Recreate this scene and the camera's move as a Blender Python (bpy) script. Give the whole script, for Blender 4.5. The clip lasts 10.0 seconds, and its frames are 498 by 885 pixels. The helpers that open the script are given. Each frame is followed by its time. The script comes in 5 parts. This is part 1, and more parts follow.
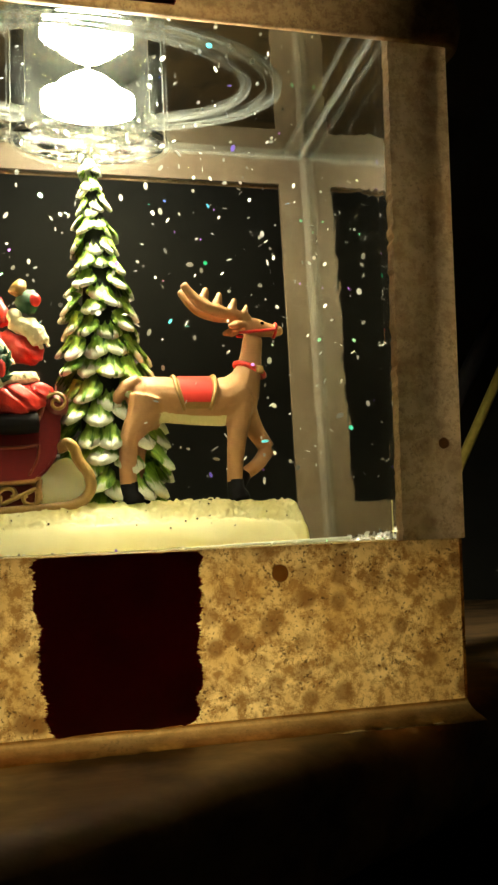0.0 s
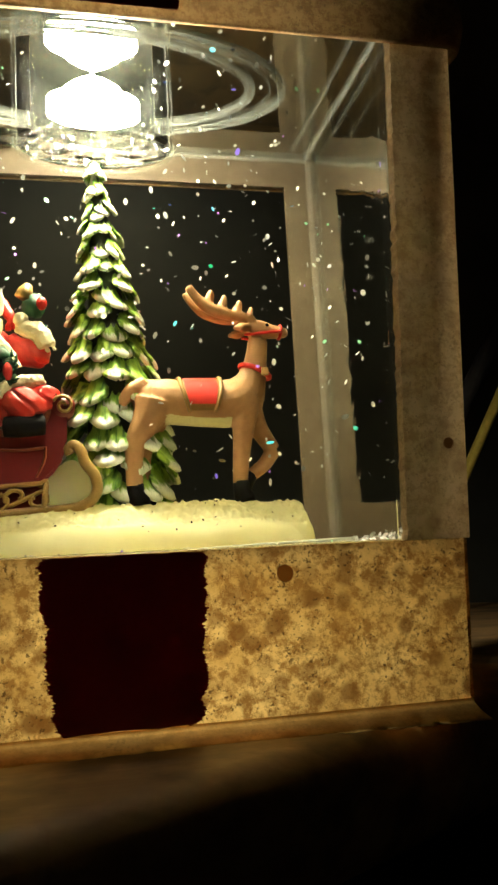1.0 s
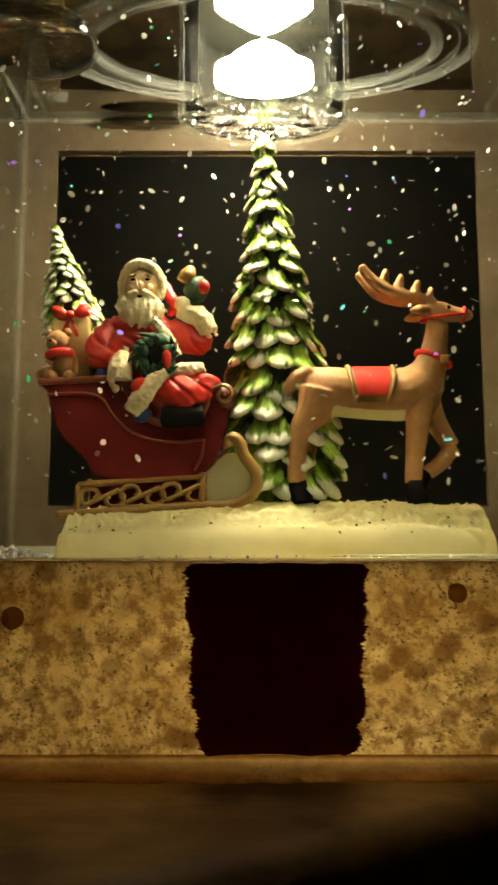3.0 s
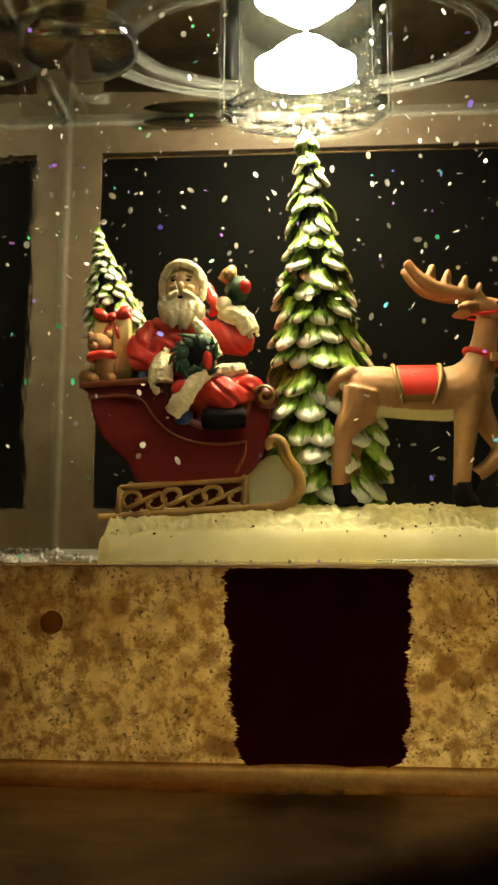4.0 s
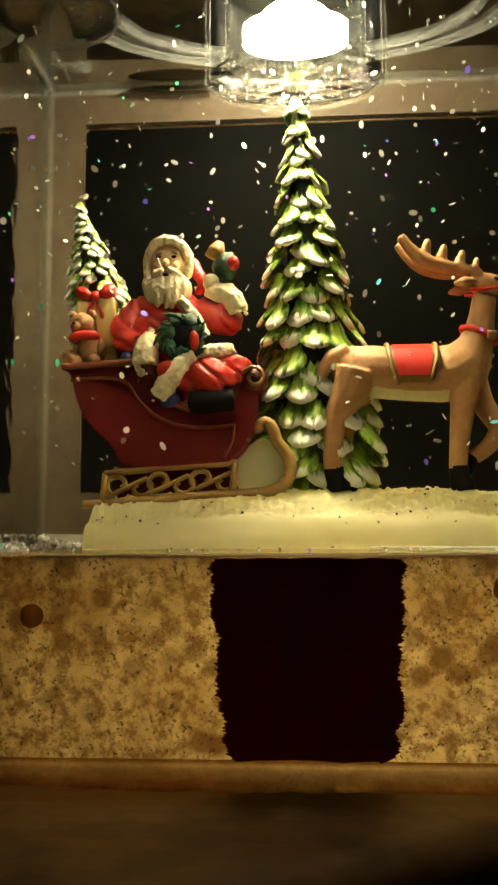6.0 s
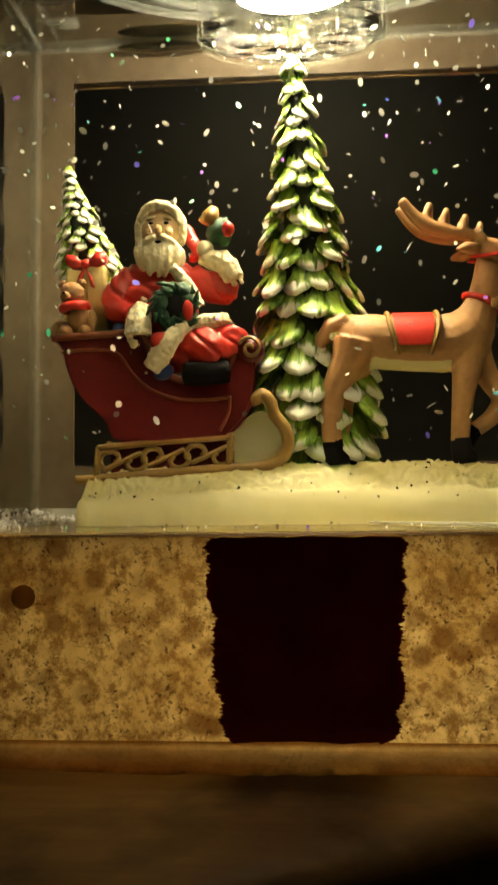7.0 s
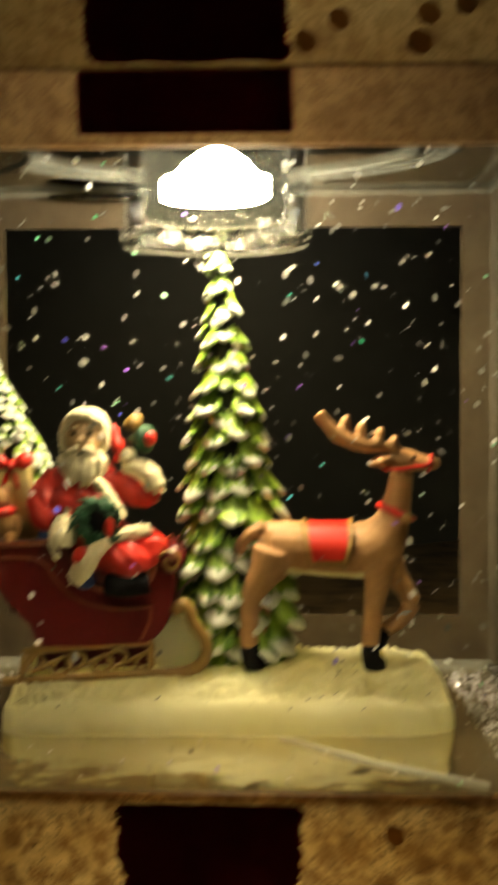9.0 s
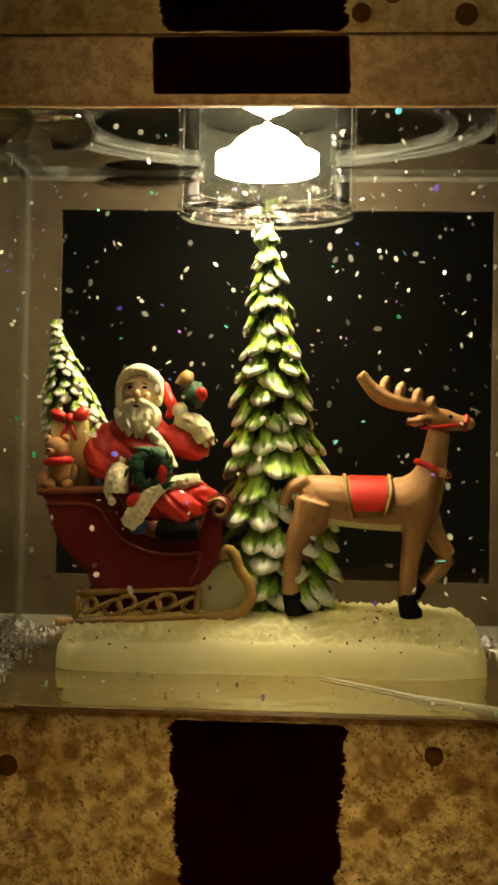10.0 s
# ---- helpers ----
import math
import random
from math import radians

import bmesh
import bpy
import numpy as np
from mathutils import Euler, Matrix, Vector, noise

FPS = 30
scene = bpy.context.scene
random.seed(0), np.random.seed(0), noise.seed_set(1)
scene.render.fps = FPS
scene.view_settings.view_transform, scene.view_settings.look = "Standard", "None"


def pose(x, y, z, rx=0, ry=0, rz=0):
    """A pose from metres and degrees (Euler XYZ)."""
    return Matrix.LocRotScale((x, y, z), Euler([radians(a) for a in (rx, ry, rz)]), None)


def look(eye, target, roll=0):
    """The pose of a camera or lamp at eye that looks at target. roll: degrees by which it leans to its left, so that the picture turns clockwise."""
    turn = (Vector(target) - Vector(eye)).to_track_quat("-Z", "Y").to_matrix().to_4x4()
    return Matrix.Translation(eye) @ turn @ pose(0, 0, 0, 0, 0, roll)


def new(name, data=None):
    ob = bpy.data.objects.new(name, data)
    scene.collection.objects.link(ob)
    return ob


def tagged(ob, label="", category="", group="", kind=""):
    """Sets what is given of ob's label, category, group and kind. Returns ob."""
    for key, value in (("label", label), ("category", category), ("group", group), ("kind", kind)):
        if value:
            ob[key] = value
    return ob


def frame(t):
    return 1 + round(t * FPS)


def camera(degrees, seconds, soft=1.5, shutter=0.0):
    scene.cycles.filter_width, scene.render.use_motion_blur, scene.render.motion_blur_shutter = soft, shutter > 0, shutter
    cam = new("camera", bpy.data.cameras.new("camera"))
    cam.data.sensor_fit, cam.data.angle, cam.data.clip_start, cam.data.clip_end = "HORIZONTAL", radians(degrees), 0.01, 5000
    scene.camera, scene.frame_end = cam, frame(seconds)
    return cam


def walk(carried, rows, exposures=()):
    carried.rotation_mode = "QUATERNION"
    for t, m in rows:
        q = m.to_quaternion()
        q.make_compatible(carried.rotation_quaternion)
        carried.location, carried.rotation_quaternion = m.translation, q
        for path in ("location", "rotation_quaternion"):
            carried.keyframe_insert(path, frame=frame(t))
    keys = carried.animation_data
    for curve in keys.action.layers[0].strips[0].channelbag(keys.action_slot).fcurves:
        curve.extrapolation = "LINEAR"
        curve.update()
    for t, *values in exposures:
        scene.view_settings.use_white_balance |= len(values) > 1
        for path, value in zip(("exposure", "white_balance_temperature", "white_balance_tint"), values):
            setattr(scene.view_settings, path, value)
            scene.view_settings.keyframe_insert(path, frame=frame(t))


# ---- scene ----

# ---- the camera and its walk ----
cam = camera(33.1, 10.0, soft=2.6, shutter=0.65)
PATH = [
    (0, (-0.014, -0.179, 0.033), (0.457, 1.742, 0.325), -3.0),
    (0.5, (-0.013, -0.179, 0.033), (0.45, 1.744, 0.328), -3.3),
    (1, (-0.013, -0.18, 0.032), (0.435, 1.746, 0.336), -3.2),
    (1.5, (-0.014, -0.18, 0.033), (0.399, 1.751, 0.348), -2.4),
    (2, (-0.014, -0.177, 0.035), (0.279, 1.775, 0.359), -1.0),
    (2.5, (-0.011, -0.17, 0.037), (0.128, 1.803, 0.332), -0.0),
    (3, (-0.005, -0.164, 0.039), (-0.004, 1.819, 0.298), 0.0),
    (4.5, (-0.002, -0.16, 0.04), (-0.147, 1.817, 0.302), 0.3),
    (5, (-0.002, -0.159, 0.041), (-0.15, 1.821, 0.278), 0.3),
    (5.5, (-0.001, -0.157, 0.042), (-0.136, 1.827, 0.254), 0.1),
    (7, (0.0, -0.149, 0.045), (-0.126, 1.844, 0.16), -0.6),
    (7.3, (-0.002, -0.147, 0.049), (-0.115, 1.850, 0.054), -0.3),
    (7.5, (0.014, -0.139, 0.052), (-0.241, 1.844, 0.013), -1.7),
    (7.8, (0.017, -0.156, 0.093), (-0.170, 1.834, 0.026), -1.6),
    (8, (0.016, -0.166, 0.103), (-0.132, 1.828, 0.075), -2.5),
    (8.2, (0.013, -0.171, 0.128), (-0.094, 1.819, 0.010), -2.6),
    (8.5, (0.018, -0.165, 0.138), (-0.027, 1.833, 0.056), -2.4),
    (8.8, (0.022, -0.156, 0.139), (-0.075, 1.833, -0.045), -0.6),
    (9, (0.012, -0.156, 0.109), (-0.041, 1.842, 0.052), -0.1),
    (9.5, (0.0, -0.167, 0.098), (-0.073, 1.831, 0.073), 1.0),
    (10, (0.005, -0.168, 0.09), (-0.084, 1.83, 0.116), 1.0),
]
walk(cam, [(t, look(eye, target, roll)) for t, eye, target, roll in PATH], [(0, 1.55, 6150, 10), (1.5, 1.48, 6150, 10), (2.5, 1.02, 6600, 12), (3, 0.85, 6700, 14), (5.5, 0.85, 6800, 15), (7, 0.87, 6900, 16), (7.5, 0.95, 6700, 15),
      (8, 0.42, 7100, 17), (8.5, 0.45, 7100, 17), (8.9, 0.5, 6900, 17), (9.5, 0.25, 7100, 17), (10, 0.2, 7100, 17)])

# ---- light: a dark room at night, the lantern's own lamps, an added lid fill ----
LED_POWER, LED_SIDE, BASE_POWER, LID_POWER = 205.0, 92.0, 0.038, 0.016
world = bpy.data.worlds.new("night")
scene.world = world
world.use_nodes = True
world.node_tree.nodes["Background"].inputs[0].default_value = (1.0, 0.8, 0.55, 1)
world.node_tree.nodes["Background"].inputs[1].default_value = 0.004

# the second lamp is an unseen fill, added to brighten the lid
for name, power, place in (("base_led", BASE_POWER, (0.006, 0.050, 0.013)), ("lid_fill", LID_POWER, (0.012, 0.040, 0.190))):
    lamp = bpy.data.lights.new(name, "POINT")
    lamp.energy, lamp.color, lamp.shadow_soft_size = power, (1.0, 0.88, 0.58), 0.010
    new(name, lamp).location = place


# ---- materials ----
def material(name):
    m = bpy.data.materials.new(name)
    m.use_nodes = True
    return m, m.node_tree, m.node_tree.nodes["Principled BSDF"]


def link(tree, a, b):
    tree.links.new(a, b)


def node(tree, kind, **sockets):
    n = tree.nodes.new(kind)
    for key, value in sockets.items():
        n.inputs[key.replace("_", " ")].default_value = value
    return n


def coords(tree):
    return tree.nodes.new("ShaderNodeTexCoord").outputs["Object"]


def ramp(tree, source, stops):
    r = tree.nodes.new("ShaderNodeValToRGB")
    link(tree, source, r.inputs[0])
    while len(r.color_ramp.elements) < len(stops):
        r.color_ramp.elements.new(0.5)
    for e, (at, colour) in zip(r.color_ramp.elements, stops):
        e.position, e.color = at, (*colour, 1)
    return r.outputs[0]


def mixed(tree, fac, a, b, mode="MIX"):
    m = tree.nodes.new("ShaderNodeMix")
    m.data_type, m.blend_type = "RGBA", mode
    for socket, value in ((m.inputs[0], fac), (m.inputs[6], a), (m.inputs[7], b)):
        if isinstance(value, bpy.types.NodeSocket):
            link(tree, value, socket)
        else:
            socket.default_value = value if isinstance(value, (int, float)) else (*value, 1)
    return m.outputs[2]


def noisy(tree, scale, detail=4, rough=0.6):
    n = node(tree, "ShaderNodeTexNoise", Scale=scale, Detail=detail, Roughness=rough)
    link(tree, coords(tree), n.inputs["Vector"])
    return n.outputs["Fac"]


def bump(tree, bsdf, height, strength, distance):
    b = node(tree, "ShaderNodeBump", Strength=strength, Distance=distance)
    link(tree, height, b.inputs["Height"])
    link(tree, b.outputs[0], bsdf.inputs["Normal"])


def paint(name, low, high, scale=400, rough=0.45, relief=0.3, coat=0.0, sss=0.0):
    """Hand-painted resin: colour that varies at two scales, with fine relief."""
    m, tree, bsdf = material(name)
    a = mixed(tree, noisy(tree, scale), low, high)
    fine = noisy(tree, scale * 5, 3)
    c = mixed(tree, 0.35, a, ramp(tree, fine, [(0.3, tuple(v * 0.6 for v in low)), (0.7, high)]))
    link(tree, c, bsdf.inputs["Base Color"])
    bsdf.inputs["Roughness"].default_value = rough
    bsdf.inputs["Coat Weight"].default_value = coat
    bsdf.inputs["Subsurface Weight"].default_value = sss
    bsdf.inputs["Subsurface Scale"].default_value = 0.002
    bump(tree, bsdf, fine, relief, 0.0003)
    return m


def speckled(name, through_light, low, high, dark, marks=0.75, blots=1.0):
    """Aged cream paint on translucent plastic: blotches, round brown marks of one size, fine dark specks."""
    m, tree, bsdf = material(name)
    c = mixed(tree, ramp(tree, noisy(tree, 55, 5, 0.65), [(0.35, (0, 0, 0)), (0.65, (1, 1, 1))]), low, high)
    blot = ramp(tree, noisy(tree, 330, 6, 0.8), [(0.45, (0, 0, 0)), (0.58, (blots * 0.95, blots * 0.9, blots * 0.9))])
    c = mixed(tree, blot, c, tuple(v * w for v, w in zip(low, (0.56, 0.45, 0.36))))
    for scale, size, share in ((140.0, 0.23, 0.35), (118.0, 0.22, 0.45)):
        cells = node(tree, "ShaderNodeTexVoronoi", Scale=scale, Randomness=0.75)
        cells.voronoi_dimensions = "2D"
        plane = tree.nodes.new("ShaderNodeSeparateXYZ")
        link(tree, coords(tree), plane.inputs[0])
        flat = tree.nodes.new("ShaderNodeCombineXYZ")
        across = tree.nodes.new("ShaderNodeMath")
        link(tree, plane.outputs[0], across.inputs[0])
        link(tree, plane.outputs[1], across.inputs[1])
        link(tree, across.outputs[0], flat.inputs[0])
        link(tree, plane.outputs[2], flat.inputs[1])
        link(tree, flat.outputs[0], cells.inputs["Vector"])
        pick = node(tree, "ShaderNodeSeparateColor")
        link(tree, cells.outputs["Color"], pick.inputs[0])
        disc = ramp(tree, cells.outputs["Distance"], [(size * 0.8, (1, 1, 1)), (size * 1.5, (0, 0, 0))])
        some = ramp(tree, pick.outputs[0], [(share, (0, 0, 0)), (0.97, (marks, marks, marks))])
        c = mixed(tree, mixed(tree, 1.0, disc, some, "MULTIPLY"), c, tuple(v * w for v, w in zip(low, (0.36, 0.26, 0.2))))
    speck = ramp(tree, noisy(tree, 1250, 2, 0.5), [(0.60, (0, 0, 0)), (0.66, (0.85, 0.85, 0.85))])
    where = ramp(tree, noisy(tree, 110, 3), [(0.40, (0, 0, 0)), (0.54, (blots, blots, blots))])
    c = mixed(tree, mixed(tree, 1.0, speck, where, "MULTIPLY"), c, dark)
    link(tree, c, bsdf.inputs["Base Color"])
    bsdf.inputs["Roughness"].default_value = 0.55
    bump(tree, bsdf, noisy(tree, 900, 3), 0.25, 0.0002)
    tr = tree.nodes.new("ShaderNodeBsdfTranslucent")
    link(tree, c, tr.inputs["Color"])
    mix = tree.nodes.new("ShaderNodeMixShader")
    mix.inputs[0].default_value = through_light
    link(tree, bsdf.outputs[0], mix.inputs[1])
    link(tree, tr.outputs[0], mix.inputs[2])
    link(tree, mix.outputs[0], tree.nodes["Material Output"].inputs["Surface"])
    return m


def boughs(name, snow):
    """Painted fir bough: grooved green near the stem, snow caked towards the tip, streaks between."""
    m, tree, bsdf = material(name)
    at = coords(tree)
    xyz = tree.nodes.new("ShaderNodeSeparateXYZ")
    link(tree, at, xyz.inputs[0])
    long = node(tree, "ShaderNodeMapping", Scale=(110.0, 900.0, 300.0))
    link(tree, at, long.inputs["Vector"])
    streak = node(tree, "ShaderNodeTexNoise", Scale=1.0, Detail=3.0, Roughness=0.6)
    link(tree, long.outputs[0], streak.inputs["Vector"])
    shade = ramp(tree, streak.outputs["Fac"], [(0.34, (0.015, 0.05, 0.006)), (0.46, (0.14, 0.30, 0.022)), (0.58, (0.34, 0.54, 0.05))])
    along = node(tree, "ShaderNodeMath", Value=100.0)
    along.operation = "MULTIPLY"
    along.inputs[1].default_value = 100.0
    link(tree, xyz.outputs[0], along.inputs[0])
    total = tree.nodes.new("ShaderNodeMath")
    total.operation = "MULTIPLY_ADD"
    link(tree, streak.outputs["Fac"], total.inputs[0])
    total.inputs[1].default_value = 1.1
    link(tree, along.outputs[0], total.inputs[2])
    lot = tree.nodes.new("ShaderNodeObjectInfo").outputs["Random"]
    vary = tree.nodes.new("ShaderNodeMath")
    vary.operation = "MULTIPLY_ADD"
    link(tree, lot, vary.inputs[0])
    vary.inputs[1].default_value = 0.35
    link(tree, total.outputs[0], vary.inputs[2])
    edge = 1.40 - 0.3 * snow
    mask = tree.nodes.new("ShaderNodeMapRange")
    link(tree, vary.outputs[0], mask.inputs[0])
    mask.inputs[1].default_value, mask.inputs[2].default_value = edge, edge + 0.14
    white = mixed(tree, noisy(tree, 700, 3), (0.62, 0.66, 0.50), (0.86, 0.88, 0.76))
    link(tree, mixed(tree, mask.outputs[0], shade, white), bsdf.inputs["Base Color"])
    bsdf.inputs["Roughness"].default_value = 0.5
    bump(tree, bsdf, streak.outputs["Fac"], 0.7, 0.0006)
    return m


def hazy(name, share):
    """A clear pane with a faint milky film."""
    m = bpy.data.materials.new(name)
    m.use_nodes = True
    tree = m.node_tree
    tree.nodes.remove(tree.nodes["Principled BSDF"])
    a = node(tree, "ShaderNodeBsdfTransparent", Color=(0.97, 0.98, 0.95, 1))
    b = node(tree, "ShaderNodeBsdfDiffuse", Color=(0.65, 0.65, 0.55, 1))
    mix = tree.nodes.new("ShaderNodeMixShader")
    mix.inputs[0].default_value = share
    link(tree, a.outputs[0], mix.inputs[1])
    link(tree, b.outputs[0], mix.inputs[2])
    link(tree, mix.outputs[0], tree.nodes["Material Output"].inputs["Surface"])
    return m


def clear(name, gloss, rough, tint=(1, 1, 1), ripple=0.0, scale=60, edge=0.35, most=0.6):
    """Clear plastic as a thin sheet: light goes straight through, with a gloss that grows at grazing angles."""
    m = bpy.data.materials.new(name)
    m.use_nodes = True
    tree = m.node_tree
    tree.nodes.remove(tree.nodes["Principled BSDF"])
    through_it = node(tree, "ShaderNodeBsdfTransparent", Color=(*tint, 1))
    shine = node(tree, "ShaderNodeBsdfGlossy", Roughness=rough)
    if ripple:
        b = node(tree, "ShaderNodeBump", Strength=ripple, Distance=0.001)
        link(tree, noisy(tree, scale, 2), b.inputs["Height"])
        link(tree, b.outputs[0], shine.inputs["Normal"])
    weight = node(tree, "ShaderNodeLayerWeight", Blend=edge)
    reach = node(tree, "ShaderNodeMapRange", To_Min=gloss, To_Max=min(1.0, gloss + most))
    link(tree, weight.outputs["Facing"], reach.inputs[0])
    mix = tree.nodes.new("ShaderNodeMixShader")
    link(tree, reach.outputs[0], mix.inputs[0])
    link(tree, through_it.outputs[0], mix.inputs[1])
    link(tree, shine.outputs[0], mix.inputs[2])
    link(tree, mix.outputs[0], tree.nodes["Material Output"].inputs["Surface"])
    return m


def tank_wall(name, rough, tint=(1, 1, 1), ripple=0.0, scale=60, back=0.9, most=1.0, least=0.006, milky=0.0):
    """The tank's skin with water behind it: clear when looked at straight, a mirror at slanting angles."""
    m = bpy.data.materials.new(name)
    m.use_nodes = True
    tree = m.node_tree
    tree.nodes.remove(tree.nodes["Principled BSDF"])
    through_it = node(tree, "ShaderNodeBsdfTransparent", Color=(*tint, 1))
    shine = node(tree, "ShaderNodeBsdfGlossy", Roughness=rough, Color=(back, back, back * 0.94, 1))
    if ripple:
        b = node(tree, "ShaderNodeBump", Strength=ripple, Distance=0.001)
        link(tree, noisy(tree, scale, 2), b.inputs["Height"])
        link(tree, b.outputs[0], shine.inputs["Normal"])
    weight = node(tree, "ShaderNodeLayerWeight", Blend=0.5)
    reach = node(tree, "ShaderNodeMapRange", To_Min=least, To_Max=most)
    reach.inputs[1].default_value, reach.inputs[2].default_value = 0.30, 0.42
    link(tree, weight.outputs["Facing"], reach.inputs[0])
    mix = tree.nodes.new("ShaderNodeMixShader")
    link(tree, reach.outputs[0], mix.inputs[0])
    link(tree, through_it.outputs[0], mix.inputs[1])
    link(tree, shine.outputs[0], mix.inputs[2])
    if milky:
        film = node(tree, "ShaderNodeBsdfTranslucent", Color=(0.85, 0.68, 0.34, 1))
        clearer = mix
        mix = tree.nodes.new("ShaderNodeMixShader")
        mix.inputs[0].default_value = milky
        link(tree, clearer.outputs[0], mix.inputs[1])
        link(tree, film.outputs[0], mix.inputs[2])
    link(tree, mix.outputs[0], tree.nodes["Material Output"].inputs["Surface"])
    return m


def prism_plastic(name):
    """Moulded clear plastic over the lamp: mostly clear, with mirror glints and a little scattered light."""
    m = bpy.data.materials.new(name)
    m.use_nodes = True
    tree = m.node_tree
    tree.nodes.remove(tree.nodes["Principled BSDF"])
    a = node(tree, "ShaderNodeBsdfTransparent", Color=(0.93, 0.94, 0.92, 1))
    b = node(tree, "ShaderNodeBsdfGlossy", Roughness=0.16, Color=(0.9, 0.9, 0.86, 1))
    c = node(tree, "ShaderNodeBsdfTranslucent", Color=(0.9, 0.9, 0.84, 1))
    for share, other in ((0.07, b), (0.002, c)):
        mix = tree.nodes.new("ShaderNodeMixShader")
        mix.inputs[0].default_value = share
        link(tree, a.outputs[0], mix.inputs[1])
        link(tree, other.outputs[0], mix.inputs[2])
        a = mix
    link(tree, a.outputs[0], tree.nodes["Material Output"].inputs["Surface"])
    return m


def lit_through(m, share, colour):
    """Lets a painted material glow a little when a lamp stands behind it."""
    tree = m.node_tree
    tr = node(tree, "ShaderNodeBsdfTranslucent", Color=(*colour, 1))
    mix = tree.nodes.new("ShaderNodeMixShader")
    mix.inputs[0].default_value = share
    link(tree, tree.nodes["Principled BSDF"].outputs[0], mix.inputs[1])
    link(tree, tr.outputs[0], mix.inputs[2])
    link(tree, mix.outputs[0], tree.nodes["Material Output"].inputs["Surface"])
    return m


def glowing(name, colour, strength):
    m, tree, bsdf = material(name)
    bsdf.inputs["Base Color"].default_value = (0.8, 0.8, 0.8, 1)
    bsdf.inputs["Emission Color"].default_value = (*colour, 1)
    bsdf.inputs["Emission Strength"].default_value = strength
    return m


def wooden(name):
    m, tree, bsdf = material(name)
    at = node(tree, "ShaderNodeMapping", Scale=(6.0, 60.0, 60.0), Rotation=(0, 0, radians(34)))
    link(tree, coords(tree), at.inputs["Vector"])
    grain = node(tree, "ShaderNodeTexNoise", Scale=2.0, Detail=6.0, Roughness=0.65)
    link(tree, at.outputs[0], grain.inputs["Vector"])
    c = ramp(tree, grain.outputs["Fac"], [(0.3, (0.32, 0.18, 0.07)), (0.7, (0.56, 0.35, 0.15))])
    stain = ramp(tree, noisy(tree, 35, 4), [(0.46, (0, 0, 0)), (0.62, (0.75, 0.75, 0.75))])
    link(tree, mixed(tree, stain, c, (0.07, 0.04, 0.02)), bsdf.inputs["Base Color"])
    bsdf.inputs["Roughness"].default_value = 0.5
    bsdf.inputs["Coat Weight"].default_value = 0.5
    bsdf.inputs["Coat Roughness"].default_value = 0.55
    bump(tree, bsdf, grain.outputs["Fac"], 0.3, 0.001)
    return m


def tinsel(name):
    m, tree, bsdf = material(name)
    pick = tree.nodes.new("ShaderNodeNewGeometry").outputs["Random Per Island"]
    c = ramp(tree, pick, [(0.0, (0.12, 0.12, 0.11)), (0.45, (0.4, 0.4, 0.36)), (0.82, (0.9, 0.88, 0.8)), (0.89, (0.05, 0.7, 0.3)), (0.93, (0.12, 0.15, 0.95)), (0.97, (0.45, 0.2, 0.9))])
    link(tree, c, bsdf.inputs["Base Color"])
    bsdf.inputs["Roughness"].default_value = 0.35
    bsdf.inputs["Metallic"].default_value = 0.25
    tr = node(tree, "ShaderNodeBsdfTranslucent")
    link(tree, c, tr.inputs["Color"])
    mix = tree.nodes.new("ShaderNodeMixShader")
    mix.inputs[0].default_value = 0.5
    link(tree, bsdf.outputs[0], mix.inputs[1])
    link(tree, tr.outputs[0], mix.inputs[2])
    link(tree, mix.outputs[0], tree.nodes["Material Output"].inputs["Surface"])
    return m


CREAM = speckled("aged_cream_paint", 0.6, (0.60, 0.39, 0.12), (0.92, 0.71, 0.30), (0.09, 0.045, 0.012), 0.85)
LID_CREAM = speckled("lid_cream_paint", 0.55, (0.62, 0.46, 0.22), (0.76, 0.62, 0.34), (0.3, 0.2, 0.1), 0.4, 0.7)
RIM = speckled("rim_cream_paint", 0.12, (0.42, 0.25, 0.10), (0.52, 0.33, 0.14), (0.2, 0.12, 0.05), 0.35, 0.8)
OUTER = speckled("outer_cream_frame", 0.2, (0.58, 0.42, 0.22), (0.68, 0.52, 0.30), (0.25, 0.16, 0.08), 0.35, 0.6)
SHELF_GLOW = speckled("shelf_glow_cream", 0.86, (0.74, 0.48, 0.15), (0.95, 0.70, 0.28), (0.30, 0.16, 0.06), 0.0, 0.3)
# inner frame: the cream darkened in its colour to offset the strong lamp
FRAME = speckled("aged_cream_frame_dimmed", 0.3, (0.135, 0.092, 0.055), (0.175, 0.122, 0.075), (0.14, 0.1, 0.06), 0.15, 0.3)
RIBBON = lit_through(paint("maroon_ribbon_paint", (0.045, 0.010, 0.014), (0.15, 0.034, 0.040), 130, 0.42, 0.7), 0.34, (0.34, 0.025, 0.052))
FRINGE = lit_through(paint("thin_maroon_paint", (0.08, 0.008, 0.014), (0.14, 0.015, 0.025), 150, 0.45, 0.4), 0.5, (0.45, 0.05, 0.06))
BACK_PANE = hazy("hazy_back_pane", 0.0025)
BOUGH = boughs("snowy_bough", 0.0)
SMALL_BOUGH = boughs("snowier_bough", 0.8)
LINING = hazy("clear_lining", 0.02)
RING = hazy("milky_clear_plastic", 0.05)
PANE = tank_wall("clear_pane", 0.03, (0.97, 0.98, 0.95), most=0.84)
SIDE_PANE = tank_wall("rippled_side_pane", 0.05, (0.9, 0.92, 0.88), 0.25, 90, 0.75)
